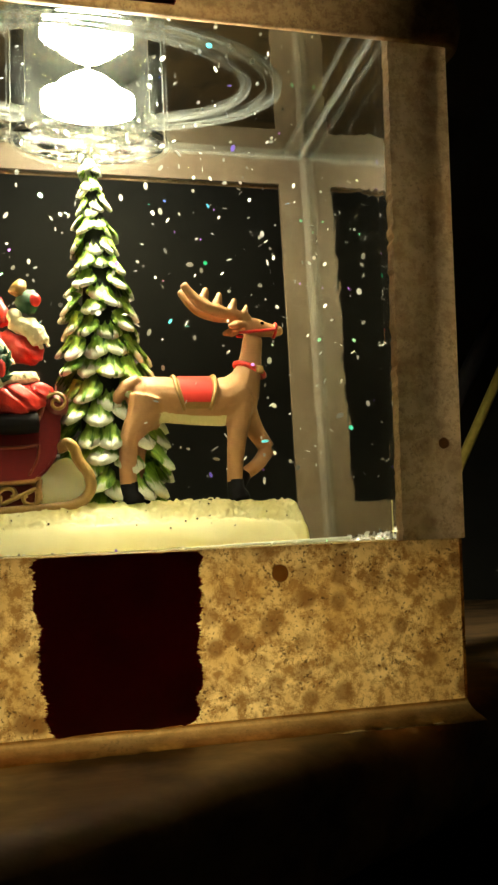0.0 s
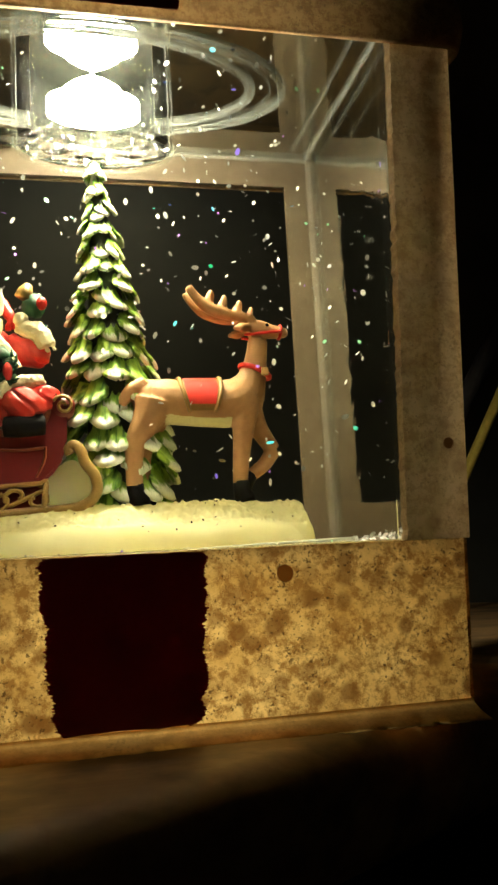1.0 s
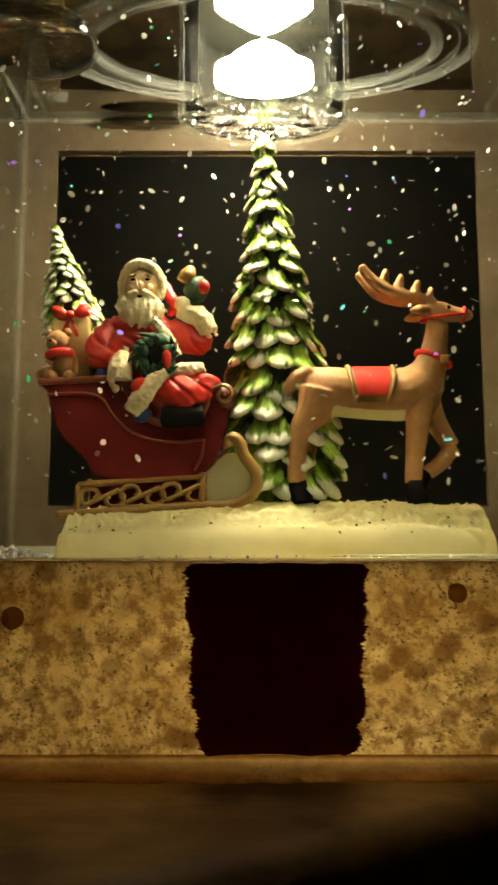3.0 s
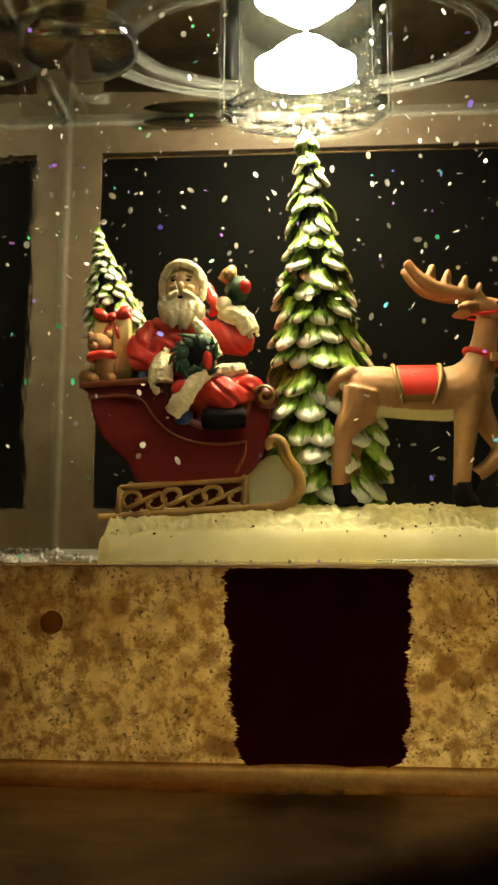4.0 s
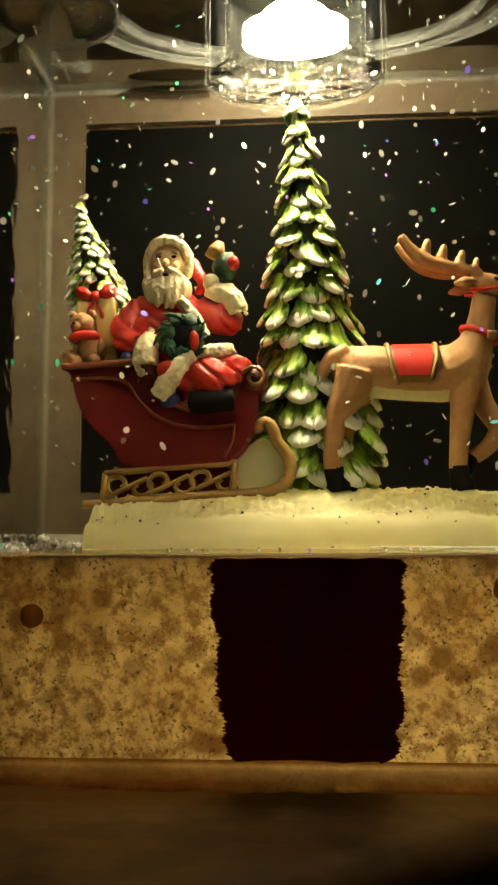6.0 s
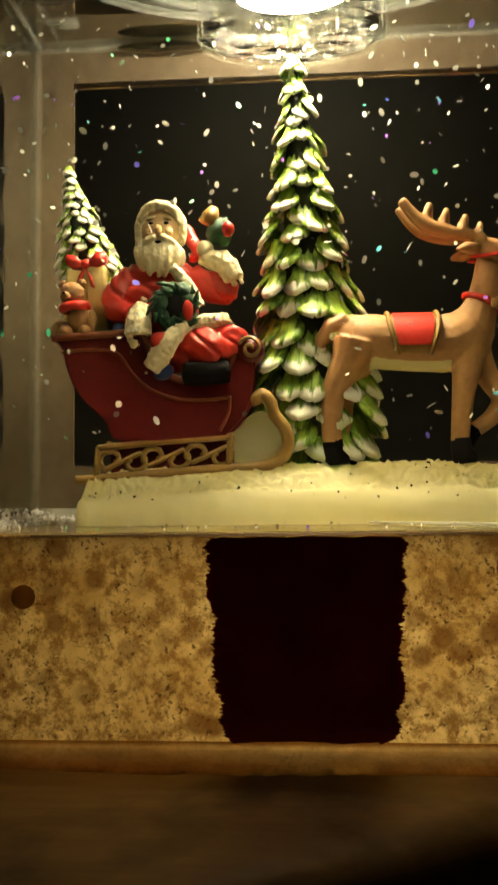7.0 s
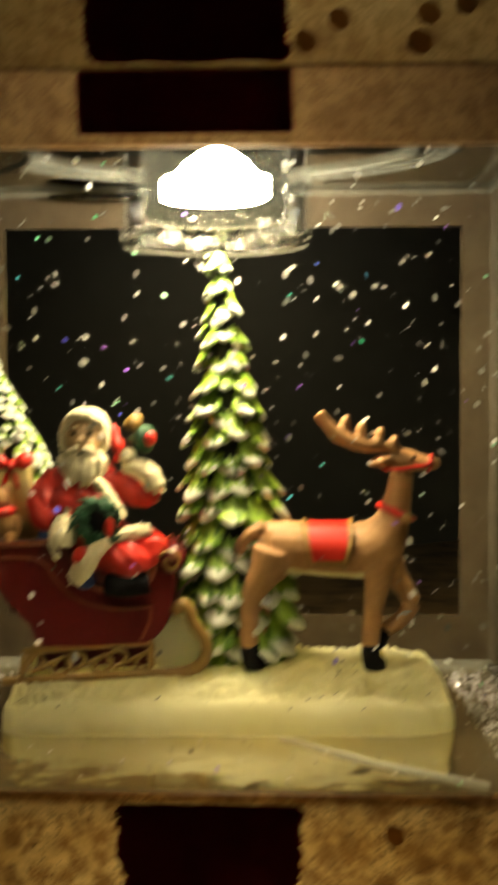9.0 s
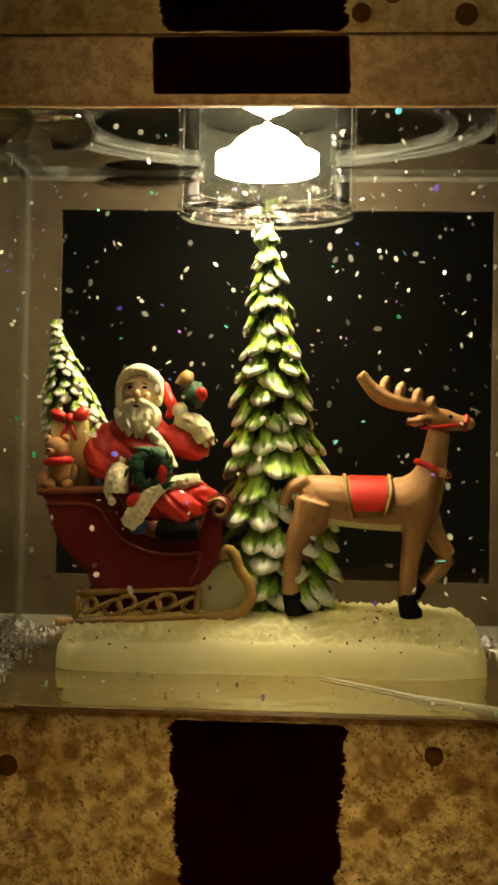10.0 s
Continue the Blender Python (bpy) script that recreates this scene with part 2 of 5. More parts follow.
TANK_FLOOR = tank_wall("wet_tank_floor", 0.13, (0.9, 0.88, 0.75), 0.9, 70, 0.72, 1.0, 0.42, 0.22)
TANK_TOP = tank_wall("wet_tank_ceiling", 0.05, (0.75, 0.75, 0.7), 0.15, 50, 0.55)
CUP = clear("clear_cup_plastic", 0.0005, 0.03, (0.99, 0.99, 0.98), 0.08, 300, 0.3, 0.03)
TUBE = hazy("clear_tube_plastic", 0.004)
FACET = hazy("bright_facet_plastic", 0.024)
PRISM = prism_plastic("prism_plastic")
SEAL = hazy("milky_seal", 0.09)
BEAD = hazy("milky_bead", 0.3)
LED = glowing("white_led", (1.0, 0.86, 0.57), LED_POWER)
LED_DOME = glowing("white_led_dome", (1.0, 0.92, 0.74), LED_SIDE)
STAIN = lit_through(paint("brown_stain", (0.2, 0.11, 0.05), (0.3, 0.17, 0.08), 300, 0.6), 0.6, (0.44, 0.26, 0.12))
SLIVER = hazy("milky_sliver", 0.4)
SHELF = wooden("brown_shelf_wood")
DARK = paint("dark_room_paint", (0.07, 0.068, 0.052), (0.12, 0.115, 0.09), 3, 0.8)
BRASS = paint("yellow_brass", (0.5, 0.38, 0.06), (0.7, 0.55, 0.12), 60, 0.3)
BLACK_ROD = paint("black_rod", (0.03, 0.03, 0.03), (0.06, 0.05, 0.05), 60, 0.4)
SNOW = lit_through(paint("resin_snow", (0.86, 0.84, 0.50), (0.94, 0.92, 0.64), 220, 0.7, 0.35), 0.5, (0.97, 0.92, 0.46))
LEAF_SNOW = paint("leaf_snow_white", (0.62, 0.66, 0.52), (0.82, 0.84, 0.74), 600, 0.6, 0.5)
# trunk coloured near black so the gaps between boughs read as shade
CORE_SHADE = paint("shaded_trunk_green", (0.012, 0.02, 0.006), (0.03, 0.05, 0.012), 400, 0.7)
HIDE = paint("deer_tan", (0.36, 0.175, 0.06), (0.50, 0.265, 0.10), 120, 0.55, 0.6)
PALE = paint("belly_cream", (0.62, 0.56, 0.26), (0.72, 0.66, 0.36), 300, 0.5)
HOOF = paint("hoof_black", (0.003, 0.003, 0.004), (0.008, 0.007, 0.007), 300, 0.7)
HOOF.node_tree.nodes["Principled BSDF"].inputs["Specular IOR Level"].default_value = 0.12
RED = paint("coat_red", (0.52, 0.02, 0.010), (0.7, 0.032, 0.016), 250, 0.38, 0.25, 0.2)
COPPER = paint("dull_copper", (0.15, 0.032, 0.012), (0.26, 0.075, 0.025), 400, 0.4)
WINE = paint("sleigh_wine", (0.115, 0.008, 0.008), (0.165, 0.013, 0.011), 200, 0.38, 0.2, 0.2)
GOLD = paint("gold_paint", (0.22, 0.12, 0.025), (0.38, 0.23, 0.055), 500, 0.4, 0.5)
FUR = paint("cream_fur", (0.72, 0.63, 0.36), (0.88, 0.80, 0.52), 700, 0.7, 0.7)
SKIN = paint("face_paint", (0.70, 0.46, 0.22), (0.80, 0.56, 0.30), 250, 0.5)
HOLLY = paint("holly_green", (0.004, 0.045, 0.014), (0.012, 0.10, 0.032), 900, 0.5, 0.9)
NAVY = paint("navy_paint", (0.01, 0.03, 0.12), (0.02, 0.06, 0.22), 300, 0.4)
BEAR = paint("bear_brown", (0.24, 0.10, 0.025), (0.46, 0.24, 0.075), 700, 0.6, 1.0)
WRAP = paint("yellow_wrap", (0.6, 0.44, 0.14), (0.7, 0.55, 0.22), 200, 0.5)
TINSEL = tinsel("loose_glitter")
GLINT = paint("silver_glitter", (0.6, 0.58, 0.6), (0.9, 0.88, 0.9), 100, 0.22, 0.1)
GLINT.node_tree.nodes["Principled BSDF"].inputs["Metallic"].default_value = 0.35
SEAM = clear("glossy_seam", 0.35, 0.2, (0.8, 0.8, 0.75), 0.6, 500, 0.5)
BUBBLE = clear("air_bubble_skin", 0.10, 0.02, (0.4, 0.39, 0.36), 0.0, 60, 0.5)

MM = 0.001


# ---- mesh builders (numbers in millimetres) ----
def part(name, bm, mats, parent=None, label="", smooth=True):
    mats = mats if isinstance(mats, (list, tuple)) else [mats]
    me = bpy.data.meshes.new(name)
    bm.to_mesh(me)
    bm.free()
    for m in mats:
        me.materials.append(m)
    if smooth:
        me.polygons.foreach_set("use_smooth", [True] * len(me.polygons))
    ob = new(name, me)
    if parent is not None:
        ob.parent = parent
    if label:
        tagged(ob, label)
    return ob


def empty(name, at, label, category, group="", kind=""):
    ob = new(name)
    ob.location = Vector(at) * MM
    ob.empty_display_size = 0.005
    return tagged(ob, label, category, group, kind)


def settle(ob):
    """Keeps a part in place although its parent stands elsewhere."""
    ob.matrix_parent_inverse = Matrix.Translation(-ob.parent.location)
    return ob


def tube(bm, pts, segs=10, mat=0, squash=1.0, closed=False):
    """A tapered round bar through (x, y, z, radius) points."""
    pts = [(Vector(p[:3]) * MM, p[3] * MM) for p in pts]
    rings = []
    n = len(pts)
    side = None
    for i, (p, r) in enumerate(pts):
        a = pts[(i - 1) % n if closed else max(i - 1, 0)][0]
        b = pts[(i + 1) % n if closed else min(i + 1, n - 1)][0]
        way = (b - a).normalized()
        if side is None:
            side = way.orthogonal().normalized()
        side = (side - way * side.dot(way)).normalized()
        up = way.cross(side)
        rings.append([bm.verts.new(p + (side * math.cos(k * math.tau / segs) + up * math.sin(k * math.tau / segs) * squash) * r) for k in range(segs)])
    made = []
    for i in range(n if closed else n - 1):
        a, b = rings[i], rings[(i + 1) % n]
        for k in range(segs):
            made.append(bm.faces.new((a[k], a[(k + 1) % segs], b[(k + 1) % segs], b[k])))
    if not closed:
        for ring, flip in ((rings[0], True), (rings[-1], False)):
            made.append(bm.faces.new(ring[::-1] if flip else ring))
    for f in made:
        f.material_index = mat
    return made


def blob(bm, at, radii, mat=0, turn=(0, 0, 0), u=14, v=10, lumpy=0.0, seed=0):
    m = pose(at[0] * MM, at[1] * MM, at[2] * MM, *turn) @ Matrix.Diagonal((radii[0] * MM, radii[1] * MM, radii[2] * MM, 1))
    made = bmesh.ops.create_uvsphere(bm, u_segments=u, v_segments=v, radius=1, matrix=m)["verts"]
    if lumpy:
        c = Vector(at) * MM
        for w in made:
            w.co += (w.co - c) * lumpy * noise.noise((w.co * 900) + Vector((seed, 0, 0)))
    for f in {f for w in made for f in w.link_faces}:
        f.material_index = mat


def block(bm, lo, hi, mat=0, bevel=0.0, turn=None):
    c = [(a + b) / 2 * MM for a, b in zip(lo, hi)]
    s = [(b - a) * MM for a, b in zip(lo, hi)]
    m = Matrix.Translation(c) @ (turn or Matrix()) @ Matrix.Diagonal((*s, 1))
    made = bmesh.ops.create_cube(bm, size=1, matrix=m)["verts"]
    faces = {f for w in made for f in w.link_faces}
    if bevel:
        edges = {e for w in made for e in w.link_edges}
        faces |= set(bmesh.ops.bevel(bm, geom=list(edges), offset=bevel * MM, segments=2, affect="EDGES", profile=0.6)["faces"])
    for f in faces:
        if f.is_valid:
            f.material_index = mat


def plate(bm, outline, y0, y1, mat=0, side=None):
    """An outline of (x, z) points, made solid between the depths y0 and y1."""
    front = [bm.verts.new((x * MM, y0 * MM, z * MM)) for x, z in outline]
    back = [bm.verts.new((x * MM, y1 * MM, z * MM)) for x, z in outline]
    faces = [bm.faces.new(front), bm.faces.new(back[::-1])]
    n = len(outline)
    rim = [bm.faces.new((front[(i + 1) % n], front[i], back[i], back[(i + 1) % n])) for i in range(n)]
    for f in faces:
        f.material_index = mat
    for f in rim:
        f.material_index = mat if side is None else side
    bmesh.ops.recalc_face_normals(bm, faces=faces + rim)


def melted(build, voxel):
    """The shapes that build() adds, melted into one smooth skin; returns a new bmesh."""
    bm = bmesh.new()
    build(bm)
    me = bpy.data.meshes.new("melt")
    bm.to_mesh(me)
    bm.free()
    ob = new("melt", me)
    mod = ob.modifiers.new("m", "REMESH")
    mod.mode, mod.voxel_size = "VOXEL", voxel * MM
    mod = ob.modifiers.new("s", "SMOOTH")
    mod.factor, mod.iterations = 0.5, 3
    dep = bpy.context.evaluated_depsgraph_get()
    done = bpy.data.meshes.new_from_object(ob.evaluated_get(dep))
    out = bmesh.new()
    out.from_mesh(done)
    for f in out.faces:
        f.material_index = 0
    bpy.data.objects.remove(ob)
    bpy.data.meshes.remove(me)
    bpy.data.meshes.remove(done)
    return out


def curve(pts, steps=6):
    """A smooth line through the points (any number of coordinates)."""
    out = []
    n = len(pts)
    for i in range(n - 1):
        p = [pts[max(i - 1, 0)], pts[i], pts[i + 1], pts[min(i + 2, n - 1)]]
        for s in range(steps):
            t = s / steps
            out.append(tuple(0.5 * (2 * b + (c - a) * t + (2 * a - 5 * b + 4 * c - d) * t * t + (3 * b - a - 3 * c + d) * t ** 3)
                             for a, b, c, d in zip(*p)))
    out.append(tuple(pts[-1]))
    return out


# ---- the setting: shelf and dark room ----
EDGE = Vector((0.079, 0.053, 0)).normalized()
OUT = Vector((EDGE.y, -EDGE.x, 0))
SHELF_Z = -2.0
START = Vector((0.0092, -0.0388, SHELF_Z * 0.001))


def shelf_board():
    bm = bmesh.new()
    top, deep = [], []
    for along, away in ((-0.48, 0.0), (0.52, 0.0), (0.52, -0.45), (-0.48, -0.45)):
        p = START + EDGE * along + OUT * away
        top.append(bm.verts.new(p))
        deep.append(bm.verts.new(p + OUT * (-0.004 if away == 0 else 0) + Vector((0, 0, -0.030))))
    bm.faces.new(top)
    bm.faces.new(deep[::-1])
    for i in range(4):
        bm.faces.new((top[i], deep[i], deep[(i + 1) % 4], top[(i + 1) % 4]))
    bmesh.ops.recalc_face_normals(bm, faces=bm.faces[:])
    bmesh.ops.bevel(bm, geom=bm.edges[:], offset=0.0085, segments=8, affect="EDGES", profile=0.5)
    return tagged(part("shelf", bm, SHELF, smooth=True), "stained brown wooden shelf board with worn edge", "shelf", kind="structure")


def room():
    lo, hi, low, high = Vector((-0.75, -0.6, 0)), Vector((0.75, 0.75, 0)), -0.35, 0.6
    for name, a, b in (("floor", (lo.x, lo.y, low - 0.1), (hi.x, hi.y, low)), ("ceiling", (lo.x, lo.y, high), (hi.x, hi.y, high + 0.1)),
                       ("wall_north", (lo.x, hi.y, low), (hi.x, hi.y + 0.1, high)), ("wall_south", (lo.x, lo.y - 0.1, low), (hi.x, lo.y, high)),
                       ("wall_west", (lo.x - 0.1, lo.y, low), (lo.x, hi.y, high)), ("wall_east", (hi.x, lo.y, low), (hi.x + 0.1, hi.y, high))):
        bm = bmesh.new()
        block(bm, [v / MM for v in a], [v / MM for v in b])
        tagged(part(name, bm, DARK, smooth=False), "unlit dark painted " + name.split("_")[0] + " of the room", name.split("_")[0], kind="structure")


shelf_board()
room()

# ---- the lantern ----
lantern = empty("gift_box_lantern", (0, 43, SHELF_Z), "cream speckled gift-box water lantern with maroon ribbon stripes", "lantern")
FLARE = 0.035
FLOOR_Z, SILL_Z, HEAD_Z, TOP_Z = 37.6, 52.5, 163.4, 173.5
BACK = 88.0


def wide(z):
    return 78.3 + FLARE * z


def front(z):
    return -FLARE * z


def add(name, bm, mats, label="", smooth=False, parent=None):
    ob = part(name, bm, mats, lantern if parent is None else parent, label, smooth)
    if parent is None:
        settle(ob)
    return ob


def prism(bm, rows, mat=0):
    """Stacked outlines, each a list of (x, y, z), joined into a closed solid."""
    rings = [[bm.verts.new(Vector(p) * MM) for p in row] for row in rows]
    n = len(rows[0])
    made = [bm.faces.new(rings[0][::-1]), bm.faces.new(rings[-1])]
    for a, b in zip(rings, rings[1:]):
        made += [bm.faces.new((a[k], a[(k + 1) % n], b[(k + 1) % n], b[k])) for k in range(n)]
    for f in made:
        f.material_index = mat


def wall_piece(bm, x0, x1, z0, z1, y_out, y_in, steps=1, lined=False):
    """A slab between two x functions that follows the flare of the front."""
    rows = []
    for i in range(steps + 1):
        z = z0 + (z1 - z0) * i / steps
        rows.append([(x0(z), y_out(z), z), (x1(z), y_out(z), z), (x1(z), y_in(z), z), (x0(z), y_in(z), z)])
    prism(bm, rows)
    if lined:
        bm.normal_update()
        for f in bm.faces:
            if f.normal.y > 0.9:
                f.material_index = 1


def fixed(v):
    return lambda z: v


def lantern_body():
    bm = bmesh.new()
    wall_piece(bm, lambda z: -wide(z), wide, 1.2, 37.0, front, lambda z: front(z) + 2.2, 1, True)
    bmesh.ops.bevel(bm, geom=[e for e in bm.edges if abs(e.verts[0].co.x) > 0.07 and e.verts[0].co.y < 0.0009 and e.verts[1].co.y < 0.0009 and e.verts[0].co.x * e.verts[1].co.x > 0],
                    offset=0.0016, segments=3, affect="EDGES")
    add("base_front", bm, [CREAM, LINING], "glowing cream base panel with brown water marks")
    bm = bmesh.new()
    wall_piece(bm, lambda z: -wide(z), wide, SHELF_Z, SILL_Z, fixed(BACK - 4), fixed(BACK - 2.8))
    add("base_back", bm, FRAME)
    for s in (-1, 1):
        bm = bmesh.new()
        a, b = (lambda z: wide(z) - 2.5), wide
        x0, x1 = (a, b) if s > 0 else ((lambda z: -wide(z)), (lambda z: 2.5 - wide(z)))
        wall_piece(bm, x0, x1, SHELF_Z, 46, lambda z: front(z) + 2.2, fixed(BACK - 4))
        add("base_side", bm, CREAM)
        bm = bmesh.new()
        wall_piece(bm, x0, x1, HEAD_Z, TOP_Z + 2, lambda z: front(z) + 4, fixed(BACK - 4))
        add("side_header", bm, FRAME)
        # corner posts, front and back
        bm = bmesh.new()
        inner = lambda z: 64.3 + FLARE * (z - 40) + 0.5 * noise.noise((z * 0.9, 3.0, s)) + 0.25 * noise.noise((z * 3.1, 7.0, s))
        if s > 0:
            wall_piece(bm, inner, wide, 37.0, 172, front, lambda z: front(z) + 3.5, 110, True)
        else:
            wall_piece(bm, lambda z: -wide(z), lambda z: -inner(z), 37.0, 172, front, lambda z: front(z) + 3.5, 110, True)
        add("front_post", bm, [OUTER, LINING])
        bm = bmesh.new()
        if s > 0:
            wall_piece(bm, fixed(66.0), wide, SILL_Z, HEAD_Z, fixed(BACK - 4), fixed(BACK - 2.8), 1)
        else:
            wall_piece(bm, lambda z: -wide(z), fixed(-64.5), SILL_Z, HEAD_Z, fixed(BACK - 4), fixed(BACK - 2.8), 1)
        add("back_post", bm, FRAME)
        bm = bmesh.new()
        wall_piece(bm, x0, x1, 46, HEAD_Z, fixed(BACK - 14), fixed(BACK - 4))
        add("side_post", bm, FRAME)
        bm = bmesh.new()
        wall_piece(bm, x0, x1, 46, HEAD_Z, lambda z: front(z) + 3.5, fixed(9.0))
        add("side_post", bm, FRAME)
        # side pane and the rounded clear corner bead of the tank
        bm = bmesh.new()
        x = lambda z: s * 75.6
        wall_piece(bm, lambda z: min(x(z), x(z) + 0.6), lambda z: max(x(z), x(z) + 0.6), FLOOR_Z, TOP_Z, fixed(4.0), fixed(BACK - 5))
        add("side_pane", bm, SIDE_PANE, "clear side pane with vertical ripples")
        bm = bmesh.new()
        tube(bm, [(s * 74.4, BACK - 6.2, z, 1.1) for z in (FLOOR_Z, 80, 120, TOP_Z)], 12)
        ob = add("corner_bead", bm, RING, smooth=True)
        ob.visible_shadow = False
    # hollow strip that runs out from under the front panel, lit from inside
    # added to imitate the panel's light pooled on the shelf
    bm = bmesh.new()
    ends = []
    for k in range(121):
        x = (wide(0) - 1.0) * (2 * k / 120 - 1)
        wob = noise.noise((x * 0.07, 1.5, 5))
        reach = 8.0 + 1.8 * wob + 0.6 * noise.noise((x * 0.4, 2.5, 5))
        shape = [(0.9, 1.15), (-0.3, 1.1)] + [(-0.3 - reach * f, 0.95 - 3.2 * f ** 0.55 + 0.12 * noise.noise((x * 0.25, f * 3, 1))) for f in (0.05, 0.12, 0.25, 0.45, 0.65, 0.85, 1.0)]
        under = [(y + 0.35, z - 0.3) for y, z in shape[::-1] if z > -1.5]
        ends.append([bm.verts.new((x * MM, y * MM, max(z, -2.4) * MM)) for y, z in shape] + [bm.verts.new((x * MM, y * MM, z * MM)) for y, z in under])
    n = min(len(r) for r in ends)
    for a, b in zip(ends, ends[1:]):
        for k in range(n - 1):
            bm.faces.new((a[k], a[k + 1], b[k + 1], b[k])).material_index = int(k > 8)
    bmesh.ops.recalc_face_normals(bm, faces=bm.faces[:])
    add("shelf_glow_strip", bm, [SHELF_GLOW, LINING], "low strip standing in for the base's glow on the shelf", True)
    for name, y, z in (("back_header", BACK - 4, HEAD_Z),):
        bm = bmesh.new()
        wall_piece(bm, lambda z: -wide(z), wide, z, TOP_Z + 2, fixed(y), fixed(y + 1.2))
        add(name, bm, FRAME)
    for name, y, pane in (("front_pane", 3.0, PANE), ("back_pane", BACK - 4.8, BACK_PANE)):
        bm = bmesh.new()
        half = (lambda z: 64.0 + FLARE * (z - 40)) if name == "front_pane" else fixed(74.0)
        wall_piece(bm, lambda z: -half(z), half, FLOOR_Z, TOP_Z, fixed(y), fixed(y + 0.5))
        add(name, bm, pane, "clear pane")
    bm = bmesh.new()
    block(bm, (-75, 0.95, 35.8), (75, 2.9, 36.9), 0, 0.3)
    add("sill", bm, CREAM, "cream inner sill under the window")
    bm = bmesh.new()
    block(bm, (-75, 2.95, FLOOR_Z - 0.3), (75, BACK - 4.2, FLOOR_Z))
    add("tank_floor", bm, TANK_FLOOR, "glossy wet tank floor")
    bm = bmesh.new()
    block(bm, (-78, 2.6, TOP_Z), (78, BACK - 4.2, TOP_Z + 0.5))
    add("tank_ceiling", bm, TANK_TOP, "glossy wet tank ceiling with moulded rings")
    bm = bmesh.new()
    block(bm, (-75, 2.5, SHELF_Z + 0.1), (75, BACK - 4.4, SHELF_Z + 0.5))
    add("bottom_plate", bm, CREAM)
    # seams along the tank's upper edges
    bm = bmesh.new()
    tube(bm, [(x, BACK - 5.6, TOP_Z - 1.0, 0.9 + 0.25 * noise.noise((x * 0.08, 1, 2))) for x in range(-74, 75, 4)], 10)
    add("top_bead", bm, SEAL, "milky seam bead", True).visible_shadow = False
    for s in (-1, 1):
        for x, r in ((73.6, 0.7), (67.5, 0.45)):
            bm = bmesh.new()
            tube(bm, [(s * (x + 0.4 * noise.noise((y * 0.1, x, s))), y, TOP_Z - 0.8, r) for y in range(6, 83, 4)], 8)
            add("top_bead", bm, RING if x < 70 else SEAL, "milky seam bead", True).visible_shadow = False
        # lumpy clear sealant along the window's inner edge
        bm = bmesh.new()
        tube(bm, [(s * (64.0 + FLARE * (z - 40) + 0.35 * noise.noise((z * 0.5, s, 4))), 3.2 - 0.035 * z, z, 0.5 + 0.3 * noise.noise((z * 0.9, s, 9))) for z in (38.5 + 0.8 * k for k in range(165))], 7)
        add("sealant", bm, SEAL, "lumpy milky sealant line", True).visible_shadow = False
    bm = bmesh.new()
    tube(bm, [(x, BACK - 7.0, FLOOR_Z + 1.5, 1.6) for x in (-74, -30, 20, 74)], 14)
    ob = add("floor_bead", bm, BEAD, "clear rounded seam bead", True)
    ob.visible_shadow = False
    for s in (-1, 1):
        bm = bmesh.new()
        tube(bm, [(s * 73.9, y, FLOOR_Z + 1.2, 1.5) for y in (5, 30, 60, BACK - 7)], 14)
        ob = add("floor_bead", bm, SEAM, "clear rounded seam bead", True)
        ob.visible_shadow = False


def ribbon(x0, x1, z0, z1, y, lift, name, ragged):
    """A painted stripe a hair proud of its panel, with a brushy uneven outline."""
    bm = bmesh.new()
    rng = random.Random(name + str(z0))
    n = 240
    cols = []
    for i in range(n + 1):
        z = z0 + (z1 - z0) * i / n
        def brush(seed):
            return noise.noise((seed, z * 0.2, z0)) * 2.0 + noise.noise((seed, z * 0.55, z0)) * 1.3 + noise.noise((seed, z * 2.6, z0)) * 0.9 + rng.uniform(-0.75, 0.75)

        l, r = x0(z) + ragged * brush(3.1), x1(z) + ragged * brush(9.7)
        row = []
        f = min(i, n - i) / n
        tuck = ragged * 3.0 * max(0.0, 1 - f / 0.05) ** 2
        l, r = l + tuck, r - tuck
        for k in range(13):
            x = (l, l + 0.5, l + 1.1)[k] if k < 3 else (r - (1.1, 0.5, 0.0)[k - 10] if k > 9 else l + 1.1 + (r - l - 2.2) * (k - 2) / 8)
            wob = ragged * rng.uniform(-0.5, 0.5) if i in (0, n) else 0.0
            row.append(bm.verts.new((x * MM, (y(z) - lift) * MM, (z + wob) * MM)))
        cols.append(row)
    rear = [[bm.verts.new(v.co + Vector((0, 0.0003, 0))) for v in row] for row in cols]
    for a, b, c, d in zip(cols, cols[1:], rear, rear[1:]):
        for k in range(12):
            bm.faces.new((a[k], a[k + 1], b[k + 1], b[k])).material_index = int(k < 2 and rng.random() < 0.8 - 0.35 * k or k > 9 and rng.random() < 0.8 - 0.35 * (11 - k))
            bm.faces.new((c[k], d[k], d[k + 1], c[k + 1]))
        bm.faces.new((a[0], b[0], d[0], c[0]))
        bm.faces.new((a[12], c[12], d[12], b[12]))
    for row, behind in ((cols[0], rear[0]), (cols[-1], rear[-1])):
        for k in range(12):
            bm.faces.new((row[k], behind[k], behind[k + 1], row[k + 1]))
    return add(name, bm, [RIBBON, FRINGE], "dark maroon painted ribbon stripe", True)


